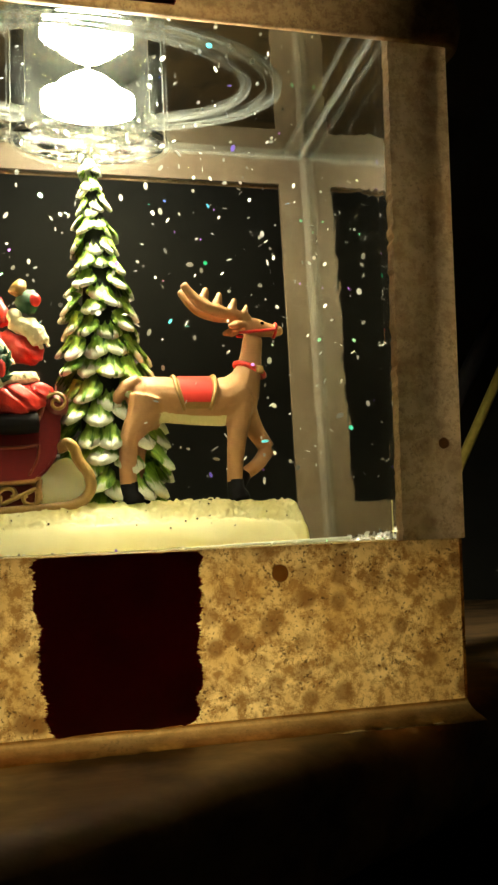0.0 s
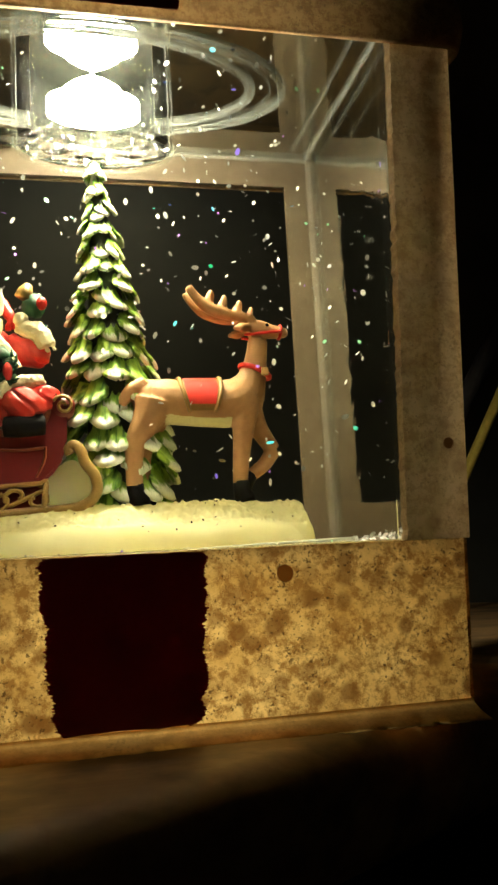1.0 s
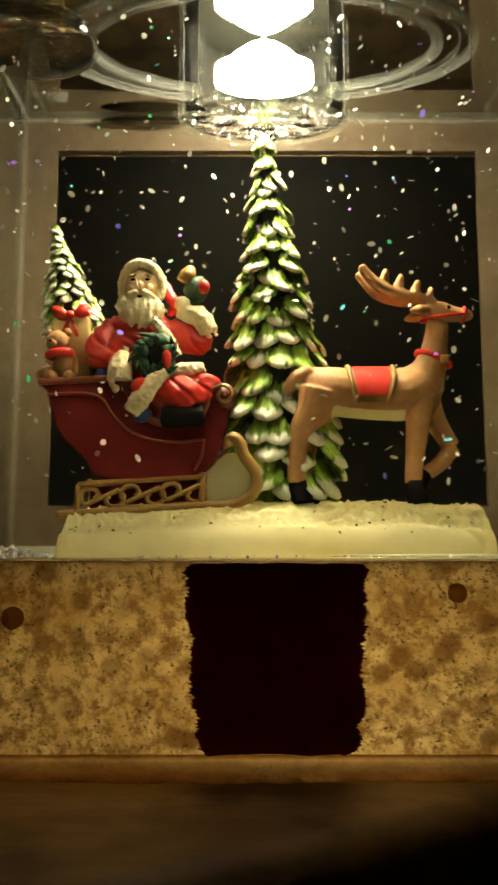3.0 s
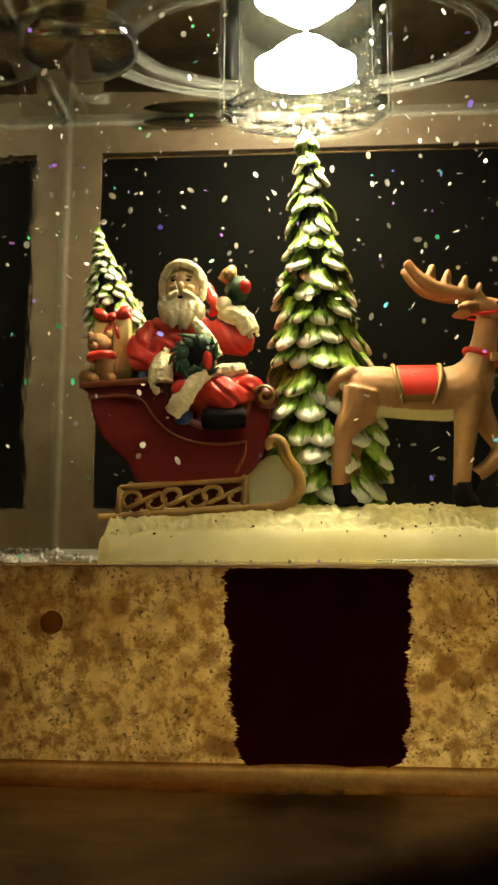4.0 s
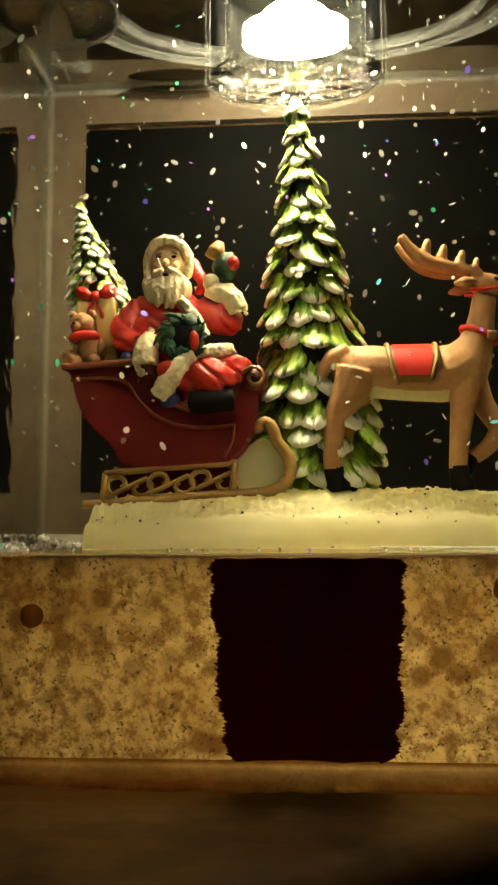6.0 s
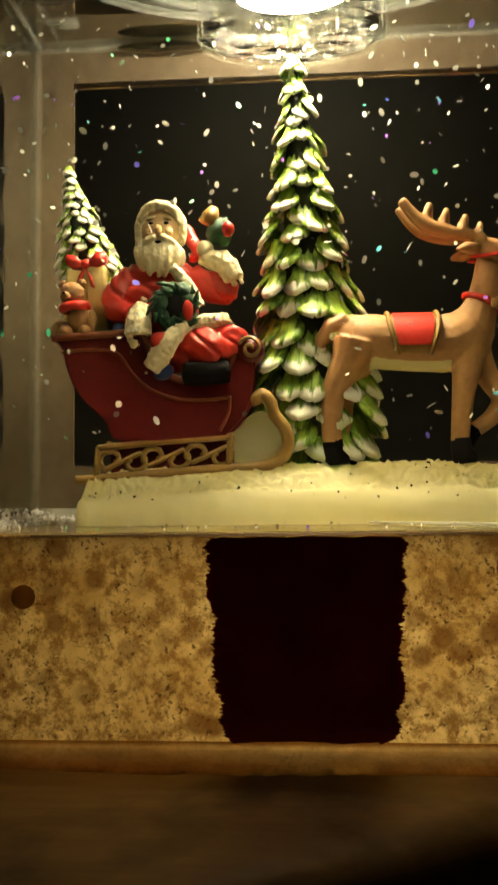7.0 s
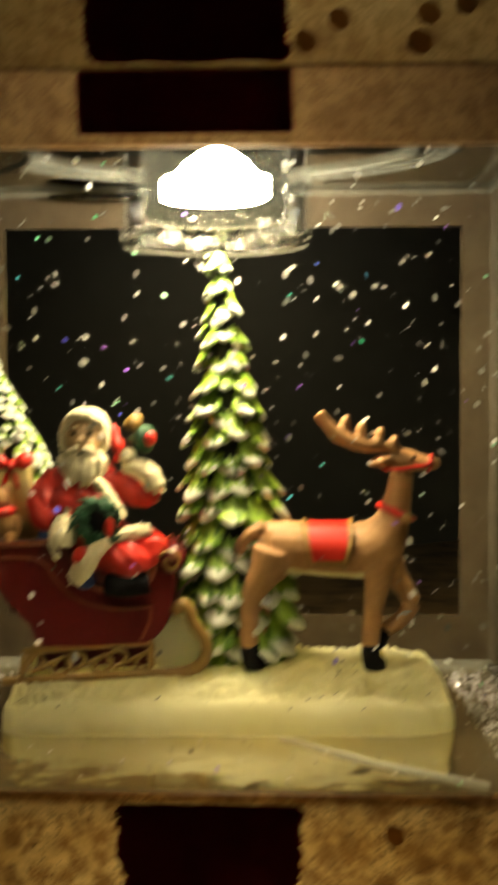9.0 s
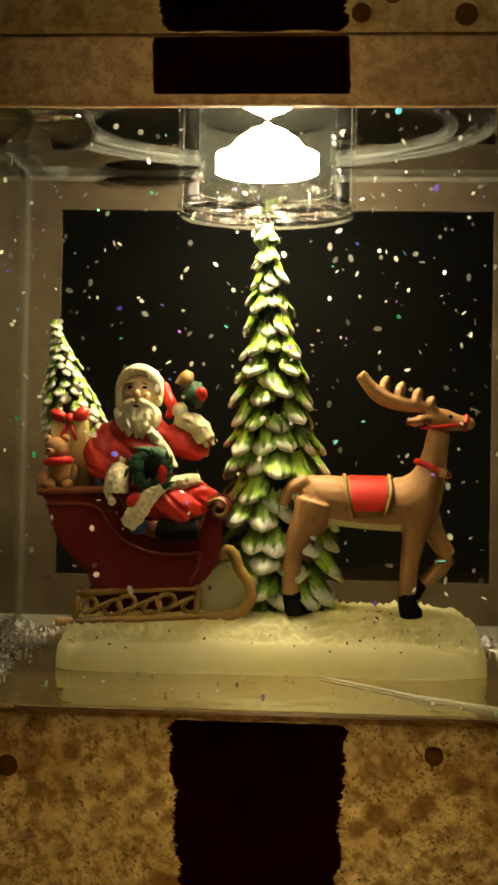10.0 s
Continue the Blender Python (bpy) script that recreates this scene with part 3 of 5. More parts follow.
def rounded_ring(bm, z0, z1, hx0, hx1, y0, y1, bulge, wall, steps=6, rise=0.0, roof=False):
    """A hollow rectangular band with rounded corners, bulging outward; rise lifts its lower edge towards the back."""
    def ring_at(f, inset):
        out = bulge * math.sin(math.pi * (0.12 + 0.76 * f)) - inset
        hx = hx0 + (hx1 - hx0) * f + out
        ring, r = [], 5.0 - inset
        for cx, cy, a0 in ((hx - r, y0 - out + r, -90), (hx - r, y1 + out - r, 0), (-hx + r, y1 + out - r, 90), (-hx + r, y0 - out + r, 180)):
            for k in range(5):
                a = radians(a0 + 22.5 * k)
                y = cy + r * math.sin(a)
                lift = rise * (1 - f) * max(0.0, (y - y0) / (y1 - y0)) ** 2
                ring.append(bm.verts.new(Vector((cx + r * math.cos(a), y, z0 + (z1 - z0) * f + lift)) * MM))
        return ring

    outer = [ring_at(i / steps, 0) for i in range(steps + 1)]
    inner = [ring_at(i / steps, wall) for i in range(steps + 1)]
    n = len(outer[0])
    for k in range(n):
        q = (k + 1) % n
        for i in range(steps):
            bm.faces.new((outer[i][k], outer[i][q], outer[i + 1][q], outer[i + 1][k]))
            bm.faces.new((inner[i][q], inner[i][k], inner[i + 1][k], inner[i + 1][q])).material_index = 1
        bm.faces.new((outer[0][q], outer[0][k], inner[0][k], inner[0][q]))
        if not roof:
            bm.faces.new((outer[-1][k], outer[-1][q], inner[-1][q], inner[-1][k]))
    if roof:
        bm.faces.new(outer[-1])
        low = [bm.verts.new(v.co - Vector((0, 0, wall * MM))) for v in inner[-1]]
        bm.faces.new(low[::-1]).material_index = 1


def lantern_lid():
    bm = bmesh.new()
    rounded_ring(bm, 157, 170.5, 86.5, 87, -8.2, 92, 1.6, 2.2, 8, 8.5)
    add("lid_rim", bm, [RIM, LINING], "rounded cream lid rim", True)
    bm = bmesh.new()
    rounded_ring(bm, 169.6, 211, 85.8, 87.2, -7.2, 92, 0.0, 2.0, 4, 0.0, True)
    lid = bm
    # unseen ledge and rib, added to stop lamp light leaking into the lid
    bm = bmesh.new()
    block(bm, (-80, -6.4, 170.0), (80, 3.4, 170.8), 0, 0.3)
    add("light_stop_ledge", bm, RIM, "unseen cream ledge added to keep lamp light off the lid")
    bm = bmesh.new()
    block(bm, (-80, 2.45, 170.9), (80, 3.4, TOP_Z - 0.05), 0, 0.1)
    add("light_stop_rib", bm, RIM, "unseen cream rib added to keep lamp light off the lid")
    bm = lid
    add("lid", bm, [LID_CREAM, LINING], "cream speckled gift-box lid with brown water marks")


def light_fitting():
    cx, cy0, flat = -1.0, 41.0, 0.54

    def lathe(name, profile, mat, label="", segs=64, cy=cy0, sq=flat, smooth=True):
        bm = bmesh.new()
        rings = [[bm.verts.new(((cx + r * math.cos(a)) * MM, (cy + r * sq * math.sin(a)) * MM, z * MM))
                  for a in (k * math.tau / segs for k in range(segs))] for r, z in profile]
        for a, b in zip(rings, rings[1:]):
            for k in range(segs):
                bm.faces.new((a[k], a[(k + 1) % segs], b[(k + 1) % segs], b[k]))
        for ring in (rings[0], rings[-1]):
            if (ring[0].co - ring[segs // 2].co).length < 0.0001:
                bmesh.ops.remove_doubles(bm, verts=ring, dist=0.0001)
        return add(name, bm, mat, label, smooth)

    def around(r, a):
        return cx + r * math.cos(a), cy0 + r * flat * math.sin(a)

    lathe("light_cup", [(22.2, TOP_Z - 0.3), (22.2, 151.4), (21.8, 150.0), (20.9, 149.4), (0.01, 149.2), (0.01, 150.0), (20.4, 150.2), (21.0, 151.6), (21.1, TOP_Z - 0.3)],
          CUP, "clear plastic light cup with faceted bottom").visible_shadow = False
    for r, z, w in ((22.2, 151.4, 0.3), (21.3, 149.5, 0.4), (20.6, 152.6, 0.25), (17.0, 155.6, 0.25)):
        bm = bmesh.new()
        tube(bm, [(*around(r, a), z, w * (1 + 0.5 * noise.noise((7 * math.cos(a), 7 * math.sin(a), r)))) for a in (k * math.tau / 96 for k in range(96))], 6, closed=True)
        add("cup_edge", bm, FACET, smooth=True).visible_shadow = False
    # milky rods added at the walls' silhouettes to draw the bright streaks of light
    for r, z0, mat in ((22.0, 151.0, FACET), (21.0, 152.0, RING), (17.0, 155.6, FACET), (15.8, 156.0, FACET)):
        for side in (-1, 1):
            bm = bmesh.new()
            tube(bm, [(cx + side * (r + 0.12 * noise.noise((z * 0.5, r, side))), cy0, z, 0.24 + 0.12 * noise.noise((z * 0.7, r, side))) for z in (z0 + (TOP_Z - 0.4 - z0) * k / 14 for k in range(15))], 6)
            add("cup_edge", bm, mat, smooth=True).visible_shadow = False
    lathe("inner_tube", [(17.0, TOP_Z - 0.3), (17.0, 155.4), (15.8, 155.4), (15.8, TOP_Z - 0.3)], TUBE, "clear plastic tube").visible_shadow = False
    lathe("led_dome", [(0.5, TOP_Z - 0.4), (1.0, 172.4), (4.2, 171.2), (7.6, 168.8), (9.4, 166.6), (10.8, 165.6), (12.8, 165.0), (12.8, 160.4)], LED_DOME, "bright white frosted lamp dome")
    lathe("led_lens", [(12.8, 160.4), (11.6, 159.9), (0.01, 159.8)], LED, "bright white downward lamp lens")
    for r, w in ((45.5, 0.7), (47.4, 0.5), (52.4, 0.35), (55.6, 0.8), (57.0, 0.4)):
        bm = bmesh.new()
        tube(bm, [(cx + r * math.cos(a), 45.0 + r * 0.49 * math.sin(a) + 0.3 * noise.noise((5 * math.cos(a), 5 * math.sin(a), r)), TOP_Z - 0.7, w * (1 + 0.6 * noise.noise((4 * math.cos(a), 4 * math.sin(a), r + 3))))
                  for a in (k * math.tau / 120 for k in range(120))], 8, closed=True)
        add("moulded_ring", bm, RING, "clear moulded ring", True).visible_shadow = False
    # prisms moulded into the cup's bottom, each with its own tilt
    rng = random.Random(4)
    for band, (r0, r1, n) in enumerate(((2.0, 8.5, 12), (8.8, 14.6, 20), (14.9, 20.6, 28))):
        for k in range(n):
            a0, a1 = (k + 0.06) * math.tau / n, (k + 0.94) * math.tau / n
            z0, lift = 150.3, rng.uniform(0.4, 1.3)
            bm = bmesh.new()
            low = [bm.verts.new(Vector((*around(r, a), z0)) * MM) for r, a in ((r0, a0), (r1, a0), (r1, a1), (r0, a1))]
            mid = (a0 + a1) / 2 + rng.uniform(-0.3, 0.3) * (a1 - a0)
            ridge = [bm.verts.new(Vector((*around(r, mid), z0 + lift * f)) * MM) for r, f in ((r0 + 0.6, rng.uniform(0.3, 1)), (r1 - 0.6, rng.uniform(0.3, 1)))]
            bm.faces.new(low[::-1])
            for f in ((low[0], low[1], ridge[1], ridge[0]), (low[2], low[3], ridge[0], ridge[1]), (low[1], low[2], ridge[1]), (low[3], low[0], ridge[0])):
                bm.faces.new(f)
            add("facet", bm, (PRISM, CUP, PRISM, CUP)[rng.randrange(4)]).visible_shadow = False


lantern_body()
lantern_lid()
light_fitting()
ribbon(lambda z: -14.6 - 0.075 * z, lambda z: 16.3 + 0.035 * z, 1.2, 36.9, front, 0.45, "base_ribbon", 0.5)
ribbon(lambda z: -21.5, lambda z: 15.8, 158.5, 169.5, lambda z: -8.2 - 1.6 * math.sin(math.pi * (0.12 + 0.76 * (z - 157) / 13.5)), 0.45, "rim_ribbon", 0.15)
ribbon(lambda z: -20.5 - 0.1 * (z - 171), lambda z: 15.2 - 0.08 * (z - 171), 171.6, 210.5, fixed(-7.2), 0.45, "lid_ribbon", 0.5)

# ---- inside the tank ----
MOUND_TOP = 50.5


def flake(bm, at, size, rng, long):
    m = Matrix.Translation(Vector(at) * MM) @ Euler((rng.uniform(0, 6), rng.uniform(0, 6), rng.uniform(0, 6))).to_matrix().to_4x4()
    ring = [bm.verts.new(m @ Vector((size * long * math.cos(k * math.tau / 6) * MM, size * math.sin(k * math.tau / 6) * MM, 0))) for k in range(6)]
    bm.faces.new(ring)


def snow_mound():
    """A low cast mound: crumbly snow on top that slopes to the front, a smooth rounded side below."""
    bm = bmesh.new()
    nx, ny = 300, 130
    cx, cy, hx, hy = 1.9, 47.0, 52.5, 18.4
    full = MOUND_TOP - FLOOR_Z
    grid = []
    for j in range(ny + 1):
        row = []
        for i in range(nx + 1):
            u, v = 2 * i / nx - 1, 2 * j / ny - 1
            u, v = 0.35 * u + 0.65 * math.sin(math.pi / 2 * u), 0.3 * v + 0.7 * math.sin(math.pi / 2 * v)
            # rounded-rectangle footprint
            k = max(abs(u), abs(v))
            length = (abs(u) ** 8 + abs(v) ** 8) ** (1 / 8)
            s = k / length if length else 1
            x, y = cx + hx * u * s, cy + hy * v * s
            rim = min(hx * (1 - abs(u)) * 2.4, hy * (1 - abs(v)))
            lip = 3.0 + 0.7 * noise.noise((x * 0.1, y * 0.1, 6))
            side = full * (0.58 + 0.06 * noise.noise((x * 0.07, 2.0, 3)))
            if rim < lip:
                h = side * (1 - (1 - rim / lip) ** 1.9) ** (1 / 1.9)
            else:
                f = min(1.0, (rim - lip) / 6.5)
                h = side + (full - side) * math.sin(math.pi / 2 * f)
            # the cast sinks towards both ends
            h -= 2.3 * max(0.0, (-18 - x) / 34) ** 1.3 * min(1.0, rim / lip) + 1.8 * max(0.0, (x - 36) / 18) ** 1.6 * min(1.0, rim / lip)
            top = min(1.0, max(0.0, (rim - lip * 0.6) / 1.6))
            h += top * (0.7 * noise.noise((x * 0.06, y * 0.12, 1)) + 0.45 * noise.noise((x * 0.3, y * 0.4, 4)))
            crumb = abs(noise.noise((x * 0.45, y * 0.55, 8))) + 0.7 * abs(noise.noise((x * 1.1, y * 1.2, 8))) + 0.4 * abs(noise.noise((x * 2.2, y * 2.4, 3)))
            near = max(0.0, 1 - rim / 13)
            h += top * (crumb - 0.35) * (0.9 + 1.3 * near)
            y += (0.9 * noise.noise((x * 0.06, 0.0, 2)) + 0.25 * noise.noise((x * 0.25, h * 0.2, 4))) * (1 - top)
            y += 2.6 * (0.5 + 0.5 * u) * max(0.0, -v) ** 1.5
            row.append(bm.verts.new((x * MM, y * MM, (FLOOR_Z + 0.1 + max(h, 0)) * MM)))
        grid.append(row)
    for a, b in zip(grid, grid[1:]):
        for i in range(nx):
            bm.faces.new((a[i], a[i + 1], b[i + 1], b[i]))
    # dark tarnished flakes that have settled on the front slope
    rng = random.Random(17)
    specks = bmesh.new()
    for _ in range(130):
        v = grid[rng.randrange(8, 60)][rng.randrange(15, nx - 15)]
        flake(specks, (v.co.x / MM, v.co.y / MM, v.co.z / MM + 0.25), rng.uniform(0.16, 0.36), rng, 1.0)
    tagged(part("settled_glitter", specks, HOOF, smooth=False), "dark tarnished glitter specks lying on the snow", "glitter", kind="stuff")
    return tagged(part("snow_mound", bm, SNOW), "cream-white resin snow mound on the tank floor", "snow mound")


def fir_leaf(length, width, seed, mat):
    """One hanging fir bough along +x: grooved, broad in the middle, pointed, its tip turned up."""
    rng = random.Random(seed)
    nu, nv = 9, 8
    bm = bmesh.new()
    top, low = [], []
    lean = rng.uniform(-0.12, 0.12)
    for i in range(nu + 1):
        u = i / nu
        w = width * (0.5 + 0.6 * min(u, 0.62) / 0.62) * (1 if u < 0.62 else max(0.05, 1 - ((u - 0.62) / 0.38) ** 1.7) ** 0.75)
        lift = 0.2 * length * u ** 2.2
        rt, rl = [], []
        for j in range(nv + 1):
            v = 2 * j / nv - 1
            arch = width * 0.5 * (1 - v * v) * (1 - 0.55 * u)
            ridge = 0.11 * width * (1 if j % 2 else -1) * (1 - 0.95 * u)
            cake = width * 0.42 * max(0, u - 0.4) * (1 - v * v) * (1 - u ** 6)
            jig = rng.uniform(-0.07, 0.07) * width
            x = length * (u - 0.12 * abs(v) * u * (1 - u)) + jig
            y = w * v + lean * length * u * u + jig * 0.5
            rt.append(bm.verts.new((x * MM, y * MM, (lift + arch + ridge + cake) * MM)))
            rl.append(bm.verts.new((x * MM, (w * v * 0.95 + lean * length * u * u) * MM, (lift + arch - 0.25 * width * (1 - u * 0.6)) * MM)))
        top.append(rt)
        low.append(rl)
    for i in range(nu):
        for j in range(nv):
            bm.faces.new((top[i][j], top[i + 1][j], top[i + 1][j + 1], top[i][j + 1]))
            bm.faces.new((low[i][j + 1], low[i + 1][j + 1], low[i + 1][j], low[i][j]))
    for j in (0, nv):
        for i in range(nu):
            q = (top[i][j], low[i][j], low[i + 1][j], top[i + 1][j])
            bm.faces.new(q if j == 0 else q[::-1])
    bm.faces.new([top[nu][j] for j in range(nv + 1)] + [low[nu][j] for j in range(nv, -1, -1)])
    bmesh.ops.recalc_face_normals(bm, faces=bm.faces[:])
    me = bpy.data.meshes.new("bough")
    bm.to_mesh(me)
    bm.free()
    me.materials.append(mat)
    me.polygons.foreach_set("use_smooth", [True] * len(me.polygons))
    return me


def fir_tree(foot, top, rows, radius_at, count_at, size, label, seed, mat, squash=0.75):
    rng = random.Random(seed)
    tree = empty("fir_tree", foot, label, "fir tree")
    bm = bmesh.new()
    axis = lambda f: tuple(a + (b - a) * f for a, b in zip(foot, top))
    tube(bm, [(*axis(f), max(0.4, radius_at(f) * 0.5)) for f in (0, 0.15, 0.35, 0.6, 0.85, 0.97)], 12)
    settle(part("trunk", bm, CORE_SHADE, tree))
    leaves = [fir_leaf(10, 4.1, seed + k, mat) for k in range(6)]
    for i in range(rows):
        f = ((i + 0.6) / (rows - 0.4)) ** 0.95
        r = radius_at(f)
        n = count_at(f)
        for k in range(n):
            a = (k + 0.5 * (i % 2) + rng.uniform(-0.14, 0.14)) * math.tau / n
            here = axis(min(0.995, f + rng.uniform(-0.012, 0.012)))
            ob = new("bough", rng.choice(leaves))
            ob.parent = tree
            reach = r * rng.uniform(0.9, 1.12) * (squash + (1 - squash) * abs(math.cos(a)))
            s = max(0.28, size * (0.54 + 0.6 * (1 - f))) * rng.uniform(0.9, 1.1)
            base = max(0.0, reach - 5.0 * s)
            m = Matrix.Translation(Vector((here[0] + base * math.cos(a), here[1] + base * math.sin(a) * squash, here[2])) * MM)
            m = m @ pose(0, 0, 0, 0, 0, math.degrees(a)) @ pose(0, 0, 0, 0, 64 + 6 * f + rng.uniform(-8, 8), rng.uniform(-14, 14))
            ob.matrix_basis = Matrix.Translation(-tree.location) @ m @ Matrix.Diagonal((s, s * 1.05, s, 1))
    bm = bmesh.new()
    t = Vector(top)
    tube(bm, [(t.x, t.y, t.z - 7 * size, 1.6 * size), (t.x, t.y, t.z - 3 * size, 1.1 * size), (t.x, t.y, t.z, 0.2)], 8)
    settle(part("tip", bm, LEAF_SNOW, tree))
    return tree


snow_mound()
fir_tree((4.0, 49, MOUND_TOP - 0.5), (-0.8, 47, 149), 17, lambda f: 17.5 * (1 - f) ** 0.85 + 1.5 - (3.5 if f < 0.12 else 0),
         lambda f: max(5, round(12 - 6.5 * f)), 1.0, "tall green resin fir tree with snow-caked boughs", 5, BOUGH)


def reindeer():
    """One plain painted figurine, walking, with one raised foreleg."""
    y = 42.0

    def skin(bm):
        body = [(11.5, y, 79.4, 5.4), (16, y, 78.8, 6.2), (22, y, 78.0, 6.1), (29, y, 77.6, 6.2), (35, y, 78.4, 6.8), (39, y, 81.0, 5.6)]
        tube(bm, curve(body, 4), 16)
        for p, r in (((11.8, y, 79.6), (5.2, 4.6, 5.4)), ((37.6, y, 79.2), (5.8, 4.8, 7.0)), ((12.2, y, 76.2), (4.9, 4.4, 6.0)), ((32, y, 75.6), (6, 4.4, 4.4))):
            blob(bm, p, r)
        tube(bm, curve([(38.6, y, 80.6, 6.0), (40.8, y, 86, 4.3), (42, y, 91, 3.4), (42.8, y, 96, 3.1)], 4), 14, squash=0.85)
        # head, muzzle, ears
        tube(bm, curve([(40.2, y, 98.8, 2.9), (43.4, y, 99.2, 3.1), (47, y, 98.6, 2.3), (50.4, y, 98.4, 1.75), (51.6, y, 98.4, 1.0)], 4), 14, squash=0.85)
        for s in (-1, 1):
            tube(bm, [(40.4, y + s * 2.0, 99.4, 0.9), (37.6, y + s * 3.4, 98.8, 1.5), (35.0, y + s * 4.0, 98.4, 0.5)], 8)
            # antlers: a broad palm that sweeps back, with upright tines
            q = y + s * 1.6
            tube(bm, curve([(42.0, y + s * 1.2, 101.3, 1.2), (38.5, q, 102.3, 1.4), (33.5, q + s * 0.6, 102.9, 1.7), (28.5, q + s * 1.0, 104.6, 1.7), (25.2, q + s * 1.2, 107.6, 1.4), (23.2, q + s * 1.3, 110.4, 1.15)], 4), 10)
            for x, z, h, r in ((29.2, 105.2, 4.6, 1.15), (33.0, 103.8, 4.6, 1.1), (37.2, 102.8, 4.2, 1.0), (40.6, 102.4, 2.6, 0.85)):
                tube(bm, [(x - 0.3, q + s * 0.5, z, r * 1.1), (x + 0.2, q + s * 0.6, z + h * 0.7, r), (x + 0.5, q + s * 0.6, z + h, r * 0.55)], 8)
        # hind legs
        for dx, dy in ((0, -2.4), (2.6, 2.2)):
            tube(bm, curve([(12.4 + dx * 0.3, y + dy, 78.5, 5.2), (10.8 + dx * 0.6, y + dy, 73.6, 4.3), (7.8 + dx, y + dy, 68.4, 3.0), (6.8 + dx, y + dy, 63, 2.5), (6.8 + dx, y + dy, 56, 2.3), (7.0 + dx, y + dy, 53, 2.1)], 4), 12)
        # fore legs: one straight, one raised and bent
        tube(bm, curve([(37.5, y - 2.2, 77, 4.0), (36.9, y - 2.3, 71.5, 3.2), (36.0, y - 2.3, 65, 2.5), (35.3, y - 2.3, 58, 2.15), (35.0, y - 2.3, 53, 2.0)], 4), 12)
        tube(bm, curve([(39.6, y + 2.2, 77, 3.8), (42.2, y + 2.2, 71, 2.7), (46.0, y + 2.2, 65.0, 2.2)], 4), 12)
        tube(bm, curve([(46.0, y + 2.2, 65.2, 2.2), (43.0, y + 2.2, 61.0, 2.0), (38.4, y + 2.2, 57.8, 1.8)], 4), 12)
        # tail
        tube(bm, [(10.5, y - 1.5, 83.5, 2.2), (6.8, y - 2.0, 81.6, 2.1), (4.8, y - 2.0, 79.0, 1.7), (4.2, y - 2.0, 77.2, 1.0)], 10)

    bm = melted(skin, 0.42)
    for f in bm.faces:
        c = f.calc_center_median() / MM
        if f.normal.z < -0.66 and 15.5 < c.x < 33.5 and c.z > 68 and c.z < 76:
            f.material_index = 1
        if c.z < 55.6:
            f.material_index = 2
    # hooves
    for x, dy in ((7.0, -2.4), (9.8, 2.2), (35.3, -2.3)):
        tube(bm, [(x, y + dy, 56.2, 2.15), (x + 0.1, y + dy, 53.6, 2.35), (x + 0.9, y + dy, 51.6, 2.9), (x + 1.0, y + dy, 50.5, 2.7)], 12, 2)
    tube(bm, [(39.4, y + 2.2, 58.6, 1.9), (37.6, y + 2.2, 56.4, 2.3), (37.2, y + 2.2, 54.6, 2.0)], 10, 2)
    # saddle cloth with gold borders, draped over the back
    for x0, x1, lift, mat in ((19.3, 30.9, 0.35, 4), (20.6, 29.6, 0.6, 3)):
        rows = []
        for i in range(7):
            x = x0 + (x1 - x0) * i / 6
            row = []
            for k in range(17):
                a = radians(-115 + 230 * k / 16)
                r = 6.5 + lift + (0.25 if abs(a) > 1.7 else 0)
                narrow = 1 - 0.3 * max(0.0, abs(a) - 0.9) ** 1.5
                row.append(bm.verts.new(((25.1 + (x - 25.1) * narrow) * MM, (y + r * math.sin(a)) * MM, (77.9 + r * math.cos(a)) * MM)))
            rows.append(row)
        for a, b in zip(rows, rows[1:]):
            for k in range(16):
                if mat == 3 and k in (0, 15):
                    continue
                f = bm.faces.new((a[k], a[k + 1], b[k + 1], b[k]))
                f.material_index = mat
    for x in (19.6, 30.6):
        tube(bm, [(25.1 + (x - 25.1) * (1 - 0.3 * max(0.0, abs(a) - 0.9) ** 1.5), y + 7.1 * math.sin(a), 77.9 + 7.1 * math.cos(a), 0.55) for a in (radians(-118 + 236 * k / 20) for k in range(21))], 6, 4)
    # collar with buckle, and bridle
    tube(bm, [(41.4 + 3.9 * math.cos(a), y + 3.7 * math.sin(a), 87.0 - 1.7 * math.cos(a), 0.85) for a in (k * math.tau / 24 for k in range(24))], 8, 3, closed=True)
    block(bm, (42.2, y - 5.0, 84.9), (44.2, y - 4.0, 87.1), 4, 0.3)
    tube(bm, [(49.2 + 0.3 * math.cos(a), y + 1.75 * math.sin(a), 98.4 + 1.85 * math.cos(a), 0.5) for a in (k * math.tau / 18 for k in range(18))], 6, 3, closed=True)
    for s in (-1, 1):
        tube(bm, [(49.2, y + s * 2.0, 98.2, 0.42), (45.5, y + s * 2.75, 97.7, 0.45), (41.0, y + s * 2.7, 97.2, 0.45), (38.6, y + s * 1.8, 97.2, 0.4)], 6, 3)
        blob(bm, (45.2, y + s * 2.35, 99.9), (0.55, 0.4, 0.5), 2, u=8, v=6)
    return tagged(part("reindeer_figurine", bm, [HIDE, PALE, HOOF, RED, GOLD]), "tan resin reindeer figurine with red saddle cloth and collar", "figurine")


